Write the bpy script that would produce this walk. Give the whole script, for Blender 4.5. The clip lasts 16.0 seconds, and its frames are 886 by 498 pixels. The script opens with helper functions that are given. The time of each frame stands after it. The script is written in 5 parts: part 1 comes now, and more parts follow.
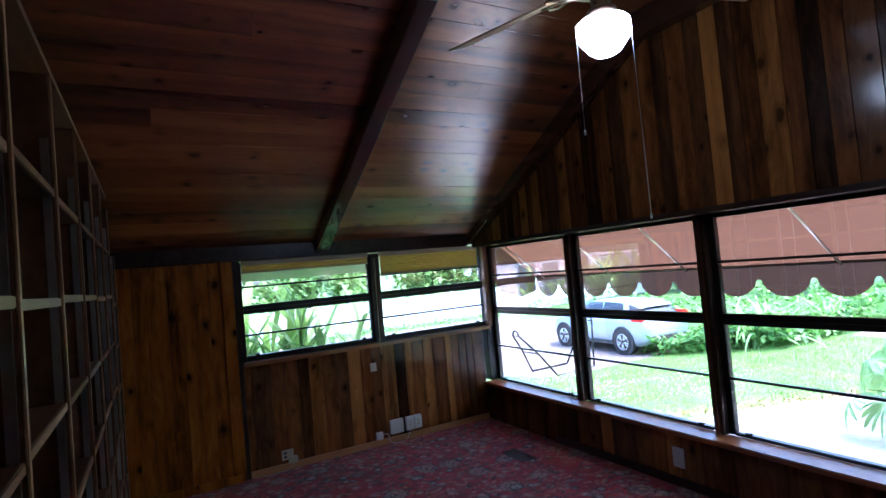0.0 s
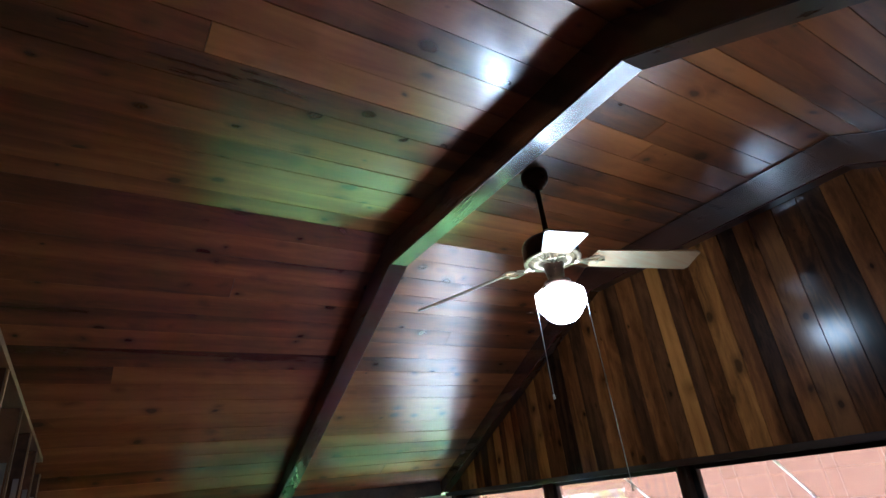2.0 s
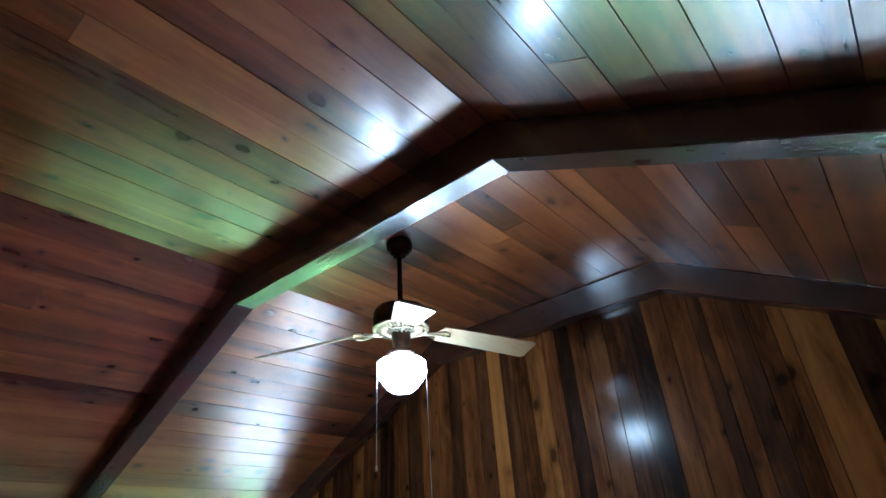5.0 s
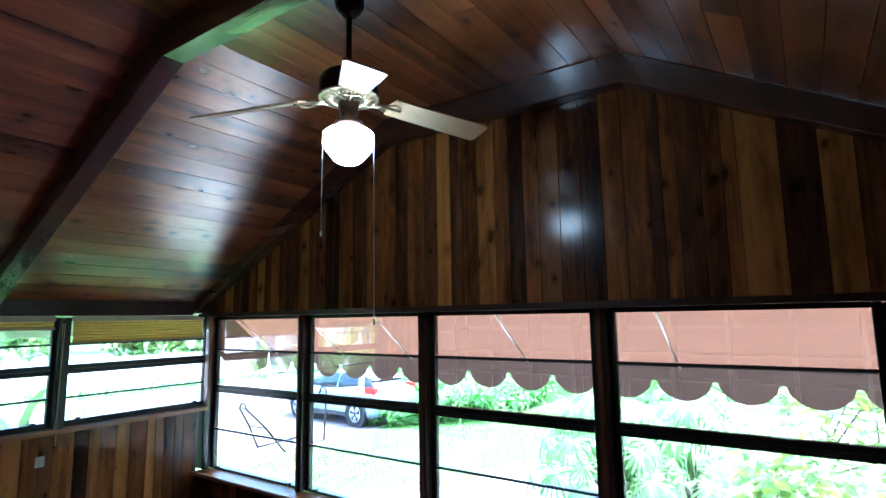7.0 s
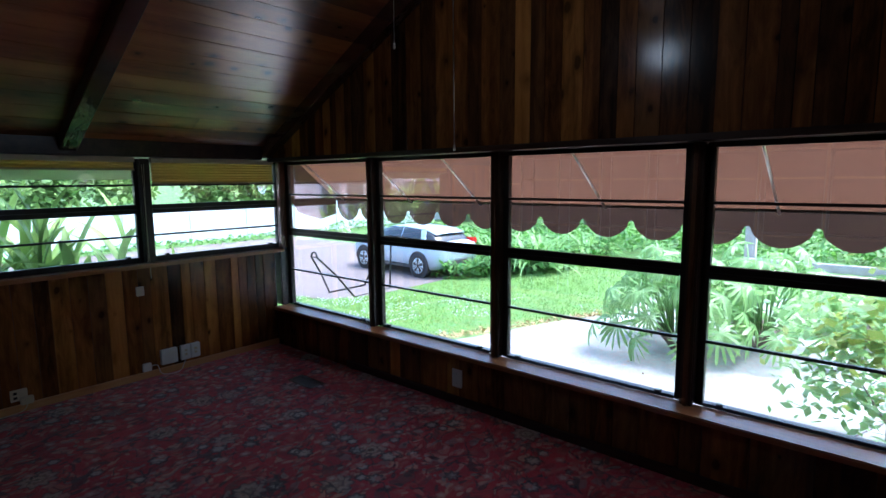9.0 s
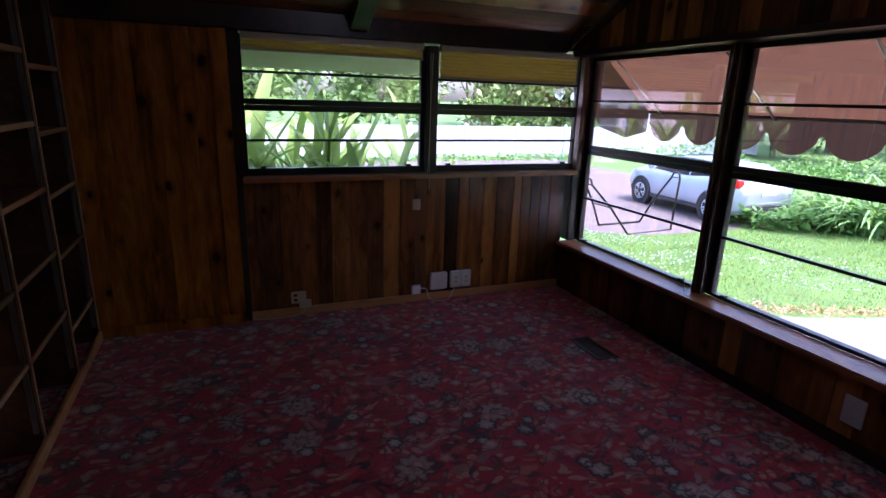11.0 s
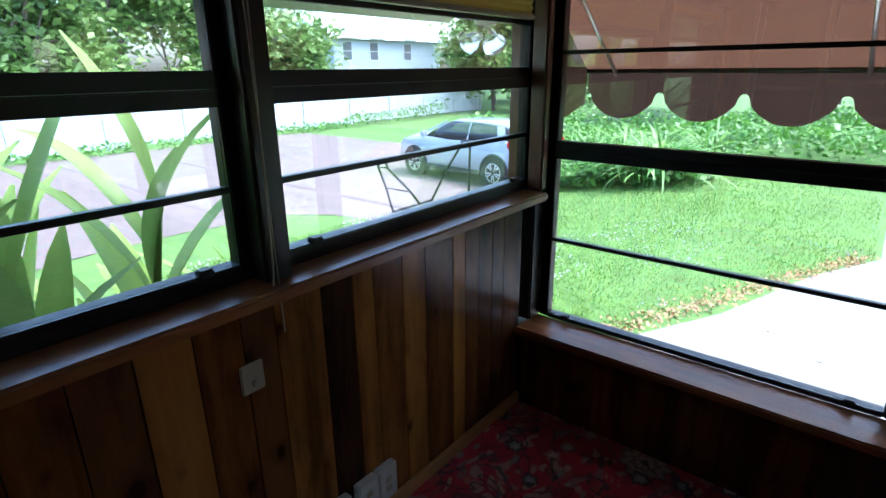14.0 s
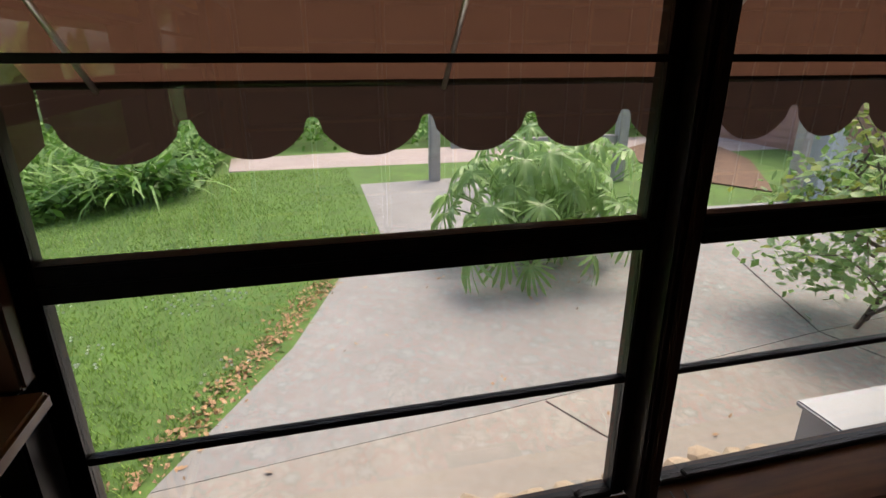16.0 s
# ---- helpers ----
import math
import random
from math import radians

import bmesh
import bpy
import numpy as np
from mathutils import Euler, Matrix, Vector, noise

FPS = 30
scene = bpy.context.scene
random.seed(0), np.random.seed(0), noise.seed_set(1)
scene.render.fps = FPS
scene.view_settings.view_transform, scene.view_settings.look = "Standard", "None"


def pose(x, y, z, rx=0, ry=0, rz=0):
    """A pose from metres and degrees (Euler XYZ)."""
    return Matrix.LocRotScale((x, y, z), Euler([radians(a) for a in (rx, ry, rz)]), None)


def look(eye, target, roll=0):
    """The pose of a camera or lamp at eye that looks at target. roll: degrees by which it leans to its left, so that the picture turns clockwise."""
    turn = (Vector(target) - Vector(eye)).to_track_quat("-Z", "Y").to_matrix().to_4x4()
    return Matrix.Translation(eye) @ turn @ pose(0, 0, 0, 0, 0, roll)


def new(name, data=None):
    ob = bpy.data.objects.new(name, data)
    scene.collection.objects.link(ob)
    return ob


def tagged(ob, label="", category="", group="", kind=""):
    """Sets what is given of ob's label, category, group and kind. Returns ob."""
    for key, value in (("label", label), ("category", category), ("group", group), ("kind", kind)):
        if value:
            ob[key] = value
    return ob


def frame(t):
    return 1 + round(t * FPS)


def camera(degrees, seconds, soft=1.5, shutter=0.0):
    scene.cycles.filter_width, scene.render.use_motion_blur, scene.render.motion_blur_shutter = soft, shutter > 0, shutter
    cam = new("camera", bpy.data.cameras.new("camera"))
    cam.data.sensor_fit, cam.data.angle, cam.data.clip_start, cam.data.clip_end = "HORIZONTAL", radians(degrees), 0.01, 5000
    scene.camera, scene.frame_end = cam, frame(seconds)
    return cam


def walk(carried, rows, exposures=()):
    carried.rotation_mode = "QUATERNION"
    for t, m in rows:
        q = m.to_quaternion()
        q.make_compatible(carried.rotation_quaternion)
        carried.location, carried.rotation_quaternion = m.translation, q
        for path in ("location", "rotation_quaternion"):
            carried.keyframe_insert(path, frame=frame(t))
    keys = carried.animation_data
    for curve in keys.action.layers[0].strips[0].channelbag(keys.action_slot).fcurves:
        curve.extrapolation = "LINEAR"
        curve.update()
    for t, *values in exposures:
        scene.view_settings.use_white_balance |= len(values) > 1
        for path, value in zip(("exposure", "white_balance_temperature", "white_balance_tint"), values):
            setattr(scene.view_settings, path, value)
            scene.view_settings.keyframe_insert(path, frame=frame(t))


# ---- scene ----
cam = camera(79.5, 16.0)
PATH = [
    (0, (1.811, 1.016, 1.435), (2.784, 2.762, 1.51), -5.1),
    (0.5, (1.81, 1.021, 1.48), (2.823, 2.714, 1.809), -4.7),
    (1, (1.807, 1.005, 1.524), (2.831, 2.638, 2.057), -5.5),
    (1.5, (1.799, 0.985, 1.567), (2.831, 2.55, 2.265), -6.3),
    (2, (1.817, 0.964, 1.603), (2.847, 2.457, 2.447), -7.2),
    (2.5, (1.825, 0.941, 1.638), (2.854, 2.333, 2.639), -8.0),
    (3, (1.823, 0.914, 1.658), (2.837, 2.182, 2.827), -9.2),
    (3.2, (1.823, 0.909, 1.657), (2.83, 2.124, 2.886), -9.5),
    (5.3, (1.832, 0.927, 1.616), (3.276, 2.014, 2.472), -2.0),
    (5.5, (1.831, 0.934, 1.616), (3.331, 2.028, 2.359), -0.7),
    (6, (1.865, 0.943, 1.603), (3.45, 2.045, 2.126), -0.4),
    (6.5, (1.875, 0.959, 1.59), (3.497, 2.07, 1.955), -1.0),
    (7, (1.889, 0.968, 1.574), (3.529, 2.083, 1.832), -0.9),
    (7.5, (1.894, 0.977, 1.546), (3.549, 2.092, 1.678), -0.7),
    (8, (1.904, 0.985, 1.504), (3.566, 2.097, 1.461), -0.5),
    (8.2, (1.908, 1.002, 1.499), (3.568, 2.109, 1.36), -1.0),
    (10.3, (2.192, 1.682, 1.341), (3.308, 3.297, 0.957), -0.0),
    (10.5, (2.235, 1.806, 1.333), (3.236, 3.492, 0.943), -0.1),
    (10.6, (2.254, 1.869, 1.33), (3.141, 3.62, 0.951), 0.9),
    (11, (2.318, 2.134, 1.309), (3.051, 3.916, 0.771), 1.8),
    (11.5, (2.377, 2.489, 1.304), (2.832, 4.322, 0.646), 1.3),
    (12, (2.426, 2.871, 1.291), (2.487, 4.755, 0.624), -0.4),
    (12.5, (2.48, 3.267, 1.267), (2.397, 5.142, 0.576), -1.0),
    (13, (2.573, 3.668, 1.262), (2.828, 5.531, 0.581), -1.0),
    (13.5, (2.696, 4.066, 1.257), (3.539, 5.759, 0.607), -0.3),
    (14, (2.922, 4.359, 1.288), (4.386, 5.561, 0.645), -0.6),
    (14.5, (3.216, 4.58, 1.302), (4.957, 5.311, 0.642), -0.3),
    (15, (3.463, 4.731, 1.313), (5.306, 5.128, 0.645), -0.4),
    (15.5, (3.651, 4.843, 1.333), (5.54, 4.84, 0.677), -0.4),
    (16, (3.801, 4.843, 1.336), (5.626, 4.385, 0.659), -0.0),
]
EXPOSURES = [
    (0.0, 3.8, 4900, 14), (0.5, 3.8, 4900, 6), (1.5, 4.5, 4850, 4), (3.0, 5.2, 4800, 0), (5.5, 5.3, 4600, -2), (6.5, 4.95, 4600, 0), (7.2, 4.5, 4700, -3), (7.5, 4.25, 4750, -2), (8.0, 3.4, 4900, 2), (10.5, 2.9, 5400, 24), (11.0, 3.0, 5500, 32), (11.5, 3.9, 5500, 32),
    (12.0, 6.1, 5300, 20), (12.5, 7.5, 4900, 12), (13.0, 7.15, 4600, 8), (13.5, 5.7, 4700, 14), (14.0, 2.85, 5300, 4), (14.5, 2.0, 6300, 16), (15.0, 1.65, 7100, 15), (15.5, 1.55, 7100, 14), (16.0, 1.35, 7200, 13)]
walk(cam, [(t, look(eye, target, roll)) for t, eye, target, roll in PATH], EXPOSURES)

# ---- world and light ----
world = bpy.data.worlds.new("sky_world")
scene.world = world
world.use_nodes = True
wn = world.node_tree
sky = wn.nodes.new("ShaderNodeTexSky")
sky.sky_type = "NISHITA"
sky.sun_disc = False
sky.sun_elevation, sky.sun_rotation = radians(62), radians(141)
sky.air_density, sky.dust_density, sky.ozone_density = 1.0, 4.0, 0.6
wn.links.new(sky.outputs[0], wn.nodes["Background"].inputs[0])
wn.nodes["Background"].inputs[1].default_value = 0.15
sun_data = bpy.data.lights.new("sun", "SUN")
sun_data.energy, sun_data.angle, sun_data.color = 0.8, radians(25), (1.0, 0.97, 0.92)
sun = new("sun", sun_data)
sun.matrix_world = look((0, 0, 30), (-9.0, 11.5, 0))


# ---- materials ----
def mat_base(name):
    m = bpy.data.materials.new(name)
    m.use_nodes = True
    nt = m.node_tree
    return m, nt, nt.nodes["Principled BSDF"]


def nd(nt, kind, **kw):
    n = nt.nodes.new(kind)
    for k, v in kw.items():
        n.inputs[k.replace("_", " ")].default_value = v
    return n


def ramp(nt, fac, stops):
    r = nt.nodes.new("ShaderNodeValToRGB")
    el = r.color_ramp.elements
    while len(el) < len(stops):
        el.new(0.5)
    for e, (p, c) in zip(el, stops):
        e.position, e.color = p, (*c, 1)
    nt.links.new(fac, r.inputs[0])
    return r.outputs[0]


def mathn(nt, op, a, b=None, c=None):
    n = nt.nodes.new("ShaderNodeMath")
    n.operation = op
    for k, v in enumerate((a, b, c)):
        if v is None:
            continue
        if hasattr(v, "is_output"):
            nt.links.new(v, n.inputs[k])
        else:
            n.inputs[k].default_value = v
    return n.outputs[0]


def mixc(nt, fac, a, b, mode="MIX"):
    n = nt.nodes.new("ShaderNodeMix")
    n.data_type, n.blend_type = "RGBA", mode
    for sock, v in ((n.inputs[0], fac), (n.inputs[6], a), (n.inputs[7], b)):
        if hasattr(v, "is_output"):
            nt.links.new(v, sock)
        else:
            sock.default_value = v if isinstance(v, (int, float)) else (*v, 1)
    return n.outputs[2]


def bump(nt, bsdf, height, strength, dist):
    b = nt.nodes.new("ShaderNodeBump")
    b.inputs["Strength"].default_value, b.inputs["Distance"].default_value = strength, dist
    nt.links.new(height, b.inputs["Height"])
    nt.links.new(b.outputs[0], bsdf.inputs["Normal"])
    return b


def scaled_coord(nt, scale, rand=None, shift=7.0):
    """World position stretched along the grain, shifted by a random number for each piece."""
    g = nt.nodes.new("ShaderNodeNewGeometry")
    mp = nt.nodes.new("ShaderNodeMapping")
    mp.inputs["Scale"].default_value = scale
    nt.links.new(g.outputs["Position"], mp.inputs[0])
    if rand is None:
        return mp.outputs[0]
    c = nt.nodes.new("ShaderNodeCombineXYZ")
    for k in range(3):
        nt.links.new(mathn(nt, "MULTIPLY", rand, shift * (k + 1)), c.inputs[k])
    a = nt.nodes.new("ShaderNodeVectorMath")
    nt.links.new(mp.outputs[0], a.inputs[0])
    nt.links.new(c.outputs[0], a.inputs[1])
    return a.outputs[0]


def noise_of(nt, vec, scale, detail=4.0, rough=0.55, dist=0.0):
    n = nd(nt, "ShaderNodeTexNoise", Scale=scale, Detail=detail, Roughness=rough, Distortion=dist)
    if vec is not None:
        nt.links.new(vec, n.inputs["Vector"])
    return n.outputs[0]


def wood(name, tones, axis, rough=0.3, island=False, knots=0.6, coat=0.3, tone_spread=1.0, streak=1.0, knot_size=0.2, mottling=0.8, spec=0.35, gloss=None):
    """Varnished wood: tones are (dark, middle, light); axis is the direction of the grain."""
    m, nt, b = mat_base(name)
    tones = [[min(0.6, v * 1.55) for v in t] for t in tones]
    if island:
        g = nt.nodes.new("ShaderNodeNewGeometry")
        rand = g.outputs["Random Per Island"]
    else:
        o = nt.nodes.new("ShaderNodeObjectInfo")
        rand = o.outputs["Random"]
    grain_scale = [26.0, 26.0, 26.0]
    grain_scale["xyz".index(axis)] = 1.3
    knot_scale = [7.0, 7.0, 7.0]
    knot_scale["xyz".index(axis)] = 4.6
    grain = noise_of(nt, scaled_coord(nt, grain_scale, rand), 1.0, 5.0, 0.6, 0.6)
    blotch = noise_of(nt, scaled_coord(nt, [v * 0.22 for v in grain_scale], rand, 3.0), 1.0, 3.0, 0.5, 0.3)
    v = nt.nodes.new("ShaderNodeTexVoronoi")
    warp = nd(nt, "ShaderNodeTexNoise", Scale=9.0, Detail=2.0)
    nt.links.new(scaled_coord(nt, (1, 1, 1), rand, 2.0), warp.inputs["Vector"])
    wob = nt.nodes.new("ShaderNodeVectorMath")
    wob.operation = "MULTIPLY_ADD"
    nt.links.new(warp.outputs["Color"], wob.inputs[0])
    wob.inputs[1].default_value = (0.28, 0.28, 0.28)
    nt.links.new(scaled_coord(nt, knot_scale, rand, 5.0), wob.inputs[2])
    nt.links.new(wob.outputs[0], v.inputs["Vector"])
    mottle = noise_of(nt, scaled_coord(nt, [q ** 0.5 * 3.2 for q in grain_scale], rand, 4.0), 1.0, 5.0, 0.68, 0.8)
    v.inputs["Scale"].default_value = 1.15
    tone = mathn(nt, "MULTIPLY_ADD", rand, 0.75 * tone_spread, 0.5 - 0.375 * tone_spread)
    tone = mathn(nt, "ADD", tone, mathn(nt, "MULTIPLY_ADD", blotch, 1.3, -0.65))
    tone = mathn(nt, "ADD", tone, mathn(nt, "MULTIPLY_ADD", grain, 1.3 * streak, -0.65 * streak))
    tone = mathn(nt, "ADD", tone, mathn(nt, "MULTIPLY_ADD", mottle, mottling, -0.5 * mottling))
    col = ramp(nt, tone, [(0.12, tones[0]), (0.5, tones[1]), (0.9, tones[2])])
    sep = nt.nodes.new("ShaderNodeSeparateColor")
    nt.links.new(v.outputs["Color"], sep.inputs[0])
    far = mathn(nt, "DIVIDE", v.outputs["Distance"], mathn(nt, "MULTIPLY_ADD", sep.outputs[0], 1.3, 0.25))
    knot = ramp(nt, far, [(knot_size * 0.45, (1, 1, 1)), (knot_size * 0.7, (0.45, 0.45, 0.45)), (knot_size * 1.5, (0, 0, 0))])
    col = mixc(nt, mathn(nt, "MULTIPLY", knot, knots), col, [c * 0.35 for c in tones[0]])
    nt.links.new(col, b.inputs["Base Color"])
    r = mathn(nt, "MULTIPLY_ADD", grain, 0.18, rough - 0.09)
    nt.links.new(r, b.inputs["Roughness"])
    b.inputs["Coat IOR"].default_value = 2.7 if coat > 0.8 else 1.6
    b.inputs["Coat Weight"].default_value, b.inputs["Coat Roughness"].default_value = coat, (rough * 0.9 if gloss is None else gloss)
    b.inputs["Specular IOR Level"].default_value = spec
    bump(nt, b, mathn(nt, "ADD", grain, mathn(nt, "MULTIPLY", blotch, 1.5)), 0.04 if coat > 0.8 else 0.14, 0.002)
    return m


def plain(name, color, rough=0.5, metal=0.0, var=0.12, scale=12.0, bmp=0.05, **kw):
    m, nt, b = mat_base(name)
    n = noise_of(nt, scaled_coord(nt, (1, 1, 1)), scale, 5.0, 0.6)
    f = noise_of(nt, scaled_coord(nt, (1, 1, 1)), scale * 9, 3.0, 0.6)
    lo, hi = [c * (1 - var) for c in color], [min(1, c * (1 + var)) for c in color]
    nt.links.new(ramp(nt, mathn(nt, "MULTIPLY_ADD", f, 0.4, mathn(nt, "MULTIPLY", n, 0.6)), [(0.3, lo), (0.7, hi)]), b.inputs["Base Color"])
    nt.links.new(mathn(nt, "MULTIPLY_ADD", n, 0.2, rough - 0.1), b.inputs["Roughness"])
    b.inputs["Metallic"].default_value = metal
    for k, v in kw.items():
        b.inputs[k.replace("_", " ")].default_value = v
    if bmp:
        bump(nt, b, f, bmp, 0.004)
    return m


M = {}
M["panel_wood"] = wood("knotty_pine_plank", ((0.06, 0.017, 0.002), (0.23, 0.073, 0.006), (0.38, 0.15, 0.014)), "z", 0.5, knots=1.0, tone_spread=0.4, streak=0.45, knot_size=0.22, mottling=1.1, spec=0.03, coat=0.15)
M["ceiling_wood"] = wood("glossy_ceiling_board", ((0.045, 0.014, 0.005), (0.19, 0.058, 0.015), (0.35, 0.125, 0.034)), "x", 0.36, island=True, coat=1.0, knots=0.8, tone_spread=0.7, streak=0.2, knot_size=0.2, mottling=0.5, spec=0.5, gloss=0.25)
M["beam_wood"] = wood("dark_beam_wood", ((0.018, 0.008, 0.005), (0.045, 0.018, 0.011), (0.08, 0.032, 0.018)), "y", 0.3, knots=0.3, coat=0.9, gloss=0.2)
M["trim_wood"] = wood("dark_trim_wood", ((0.008, 0.004, 0.003), (0.019, 0.009, 0.006), (0.036, 0.017, 0.010)), "y", 0.32, knots=0.3)
M["sill_wood"] = wood("worn_sill_wood", ((0.26, 0.10, 0.028), (0.42, 0.17, 0.047), (0.5, 0.23, 0.07)), "x", 0.3, knots=0.4, coat=0.5)
M["base_wood"] = wood("pine_baseboard", ((0.20, 0.08, 0.024), (0.32, 0.14, 0.045), (0.42, 0.2, 0.075)), "x", 0.4, knots=0.3)
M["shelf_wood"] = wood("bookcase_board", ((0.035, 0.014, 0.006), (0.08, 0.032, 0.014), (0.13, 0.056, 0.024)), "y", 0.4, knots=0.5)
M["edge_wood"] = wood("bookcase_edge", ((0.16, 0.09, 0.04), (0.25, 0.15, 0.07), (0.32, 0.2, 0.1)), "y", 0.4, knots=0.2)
M["frame"] = plain("bronze_window_frame", (0.022, 0.018, 0.015), 0.35, 0.3, 0.3, 20)
M["steel"] = plain("slotted_steel", (0.62, 0.62, 0.6), 0.32, 0.9, 0.1, 30)
M["white_plastic"] = plain("white_plastic", (0.72, 0.72, 0.70), 0.4, 0, 0.05, 8, 0.02)
M["ivory_plastic"] = plain("ivory_plastic", (0.58, 0.50, 0.36), 0.4, 0, 0.08, 8, 0.02)
M["black"] = plain("black_void", (0.008, 0.008, 0.008), 0.7, 0, 0.2)
M["bronze"] = plain("antique_bronze", (0.06, 0.032, 0.022), 0.3, 0.8, 0.25, 40)
M["brass"] = plain("weathered_brass", (0.42, 0.34, 0.22), 0.3, 0.85, 0.2, 40)


def glass_mat():
    m, nt, b = mat_base("window_glass")
    b.inputs["Base Color"].default_value = (0.97, 0.985, 0.98, 1)
    b.inputs["Roughness"].default_value = 0.0
    b.inputs["IOR"].default_value = 1.85
    b.inputs["Transmission Weight"].default_value = 1.0
    return m


M["glass"] = glass_mat()


# ---- mesh helpers ----
def bx(bm, a, b, bevel=0.0):
    """A box between two corners; returns its vertices."""
    lo = [min(p, q) for p, q in zip(a, b)]
    hi = [max(p, q) for p, q in zip(a, b)]
    vs = [bm.verts.new((x, y, z)) for z in (lo[2], hi[2]) for y in (lo[1], hi[1]) for x in (lo[0], hi[0])]
    fs = [bm.faces.new([vs[i] for i in q]) for q in ((0, 2, 3, 1), (4, 5, 7, 6), (0, 1, 5, 4), (2, 6, 7, 3), (0, 4, 6, 2), (1, 3, 7, 5))]
    if bevel:
        es = list({e for f in fs for e in f.edges})
        bmesh.ops.bevel(bm, geom=es, offset=bevel, segments=2, affect="EDGES", clamp_overlap=True)
    return vs


def prism(bm, outline, axis, lo, hi):
    """An outline in the other two axes, drawn out along an axis."""
    k = "xyz".index(axis)

    def at(p, v):
        q = list(p)
        q.insert(k, v)
        return q

    a = [bm.verts.new(at(p, lo)) for p in outline]
    b = [bm.verts.new(at(p, hi)) for p in outline]
    n = len(outline)
    fs = [bm.faces.new(a), bm.faces.new(b[::-1])]
    fs += [bm.faces.new((a[i], b[i], b[(i + 1) % n], a[(i + 1) % n])) for i in range(n)]
    bmesh.ops.recalc_face_normals(bm, faces=fs)
    return fs


def tube(bm, p0, p1, r0, r1=None, seg=12, caps=True):
    r1 = r0 if r1 is None else r1
    p0, p1 = Vector(p0), Vector(p1)
    w = (p1 - p0).normalized()
    u = w.orthogonal().normalized()
    v = w.cross(u)
    rings = []
    for p, r in ((p0, r0), (p1, r1)):
        rings.append([bm.verts.new(p + r * (math.cos(2 * math.pi * i / seg) * u + math.sin(2 * math.pi * i / seg) * v)) for i in range(seg)])
    for i in range(seg):
        f = bm.faces.new((rings[0][i], rings[0][(i + 1) % seg], rings[1][(i + 1) % seg], rings[1][i]))
        f.smooth = True
    if caps:
        bm.faces.new(rings[0][::-1])
        bm.faces.new(rings[1])


def pipe(bm, pts, r, seg=8):
    """A bent pipe through points."""
    pts = [Vector(p) for p in pts]
    rings, u = [], None
    for k, p in enumerate(pts):
        w = (pts[min(k + 1, len(pts) - 1)] - pts[max(k - 1, 0)]).normalized()
        u = w.orthogonal().normalized() if u is None else (u - u.dot(w) * w).normalized()
        v = w.cross(u)
        rings.append([bm.verts.new(p + r * (math.cos(2 * math.pi * i / seg) * u + math.sin(2 * math.pi * i / seg) * v)) for i in range(seg)])
    for a, b in zip(rings, rings[1:]):
        for i in range(seg):
            bm.faces.new((a[i], a[(i + 1) % seg], b[(i + 1) % seg], b[i])).smooth = True
    bm.faces.new(rings[0][::-1])
    bm.faces.new(rings[-1])


def lathe(bm, profile, center, seg=24, axis="z"):
    """Turns a profile of (radius, height) round an upright axis."""
    c = Vector(center)
    rings = []
    for r, h in profile:
        rings.append([bm.verts.new(c + Vector((r * math.cos(2 * math.pi * i / seg), r * math.sin(2 * math.pi * i / seg), h))) for i in range(seg)])
    for a, b in zip(rings, rings[1:]):
        for i in range(seg):
            bm.faces.new((a[i], a[(i + 1) % seg], b[(i + 1) % seg], b[i])).smooth = True
    bm.faces.new(rings[0][::-1])
    bm.faces.new(rings[-1])


def mesh_of(name, bm, material):
    me = bpy.data.meshes.new(name)
    bm.to_mesh(me)
    bm.free()
    for m in material if isinstance(material, (list, tuple)) else [material]:
        me.materials.append(m)
    return me


def part(name, bm, material, parent=None, label=""):
    ob = new(name, mesh_of(name, bm, material))
    if parent is not None:
        ob.parent = parent
    if label:
        ob["label"] = label
    return ob


def empty(name, at=(0, 0, 0), label="", category="", group="", kind=""):
    ob = new(name)
    ob.empty_display_size = 0.1
    ob.matrix_world = Matrix.Translation(at)
    return tagged(ob, label, category, group, kind)


def box_part(name, a, b, material, parent=None, bevel=0.0, label=""):
    bm = bmesh.new()
    bx(bm, a, b, bevel)
    return part(name, bm, material, parent, label)


def piece(name, mesh, parent, at):
    ob = new(name, mesh)
    ob.parent = parent
    ob.location = at
    return ob


# ---- the room ----
XW, XE, YS, YN = 1.28, 4.55, -0.50, 5.32
K1, K2 = 3.18, 1.64          # bends of the ceiling
Z_FLAT, Z_EAVE = 2.885, 1.725  # ceiling height in the middle and at the eaves
B_FLAT, B_EAVE = 2.72, 1.65  # underside of the beams
ESILL, ETOP = 0.344, 1.615
NSILL, NTOP = 0.862, 1.62
MULL = (4.143, 3.005, 1.867, 0.69)


def ceil_z(y):
    if y > K1:
        return Z_FLAT + (Z_EAVE - Z_FLAT) * (y - K1) / (YN - K1)
    if y < K2:
        return Z_FLAT + (Z_EAVE - Z_FLAT) * (K2 - y) / (K2 - YS)
    return Z_FLAT


def beam_z(y):
    if y > K1:
        return B_FLAT + (B_EAVE - B_FLAT) * (y - K1) / (YN - K1)
    if y < K2:
        return B_FLAT + (B_EAVE - B_FLAT) * (K2 - y) / (K2 - YS)
    return B_FLAT


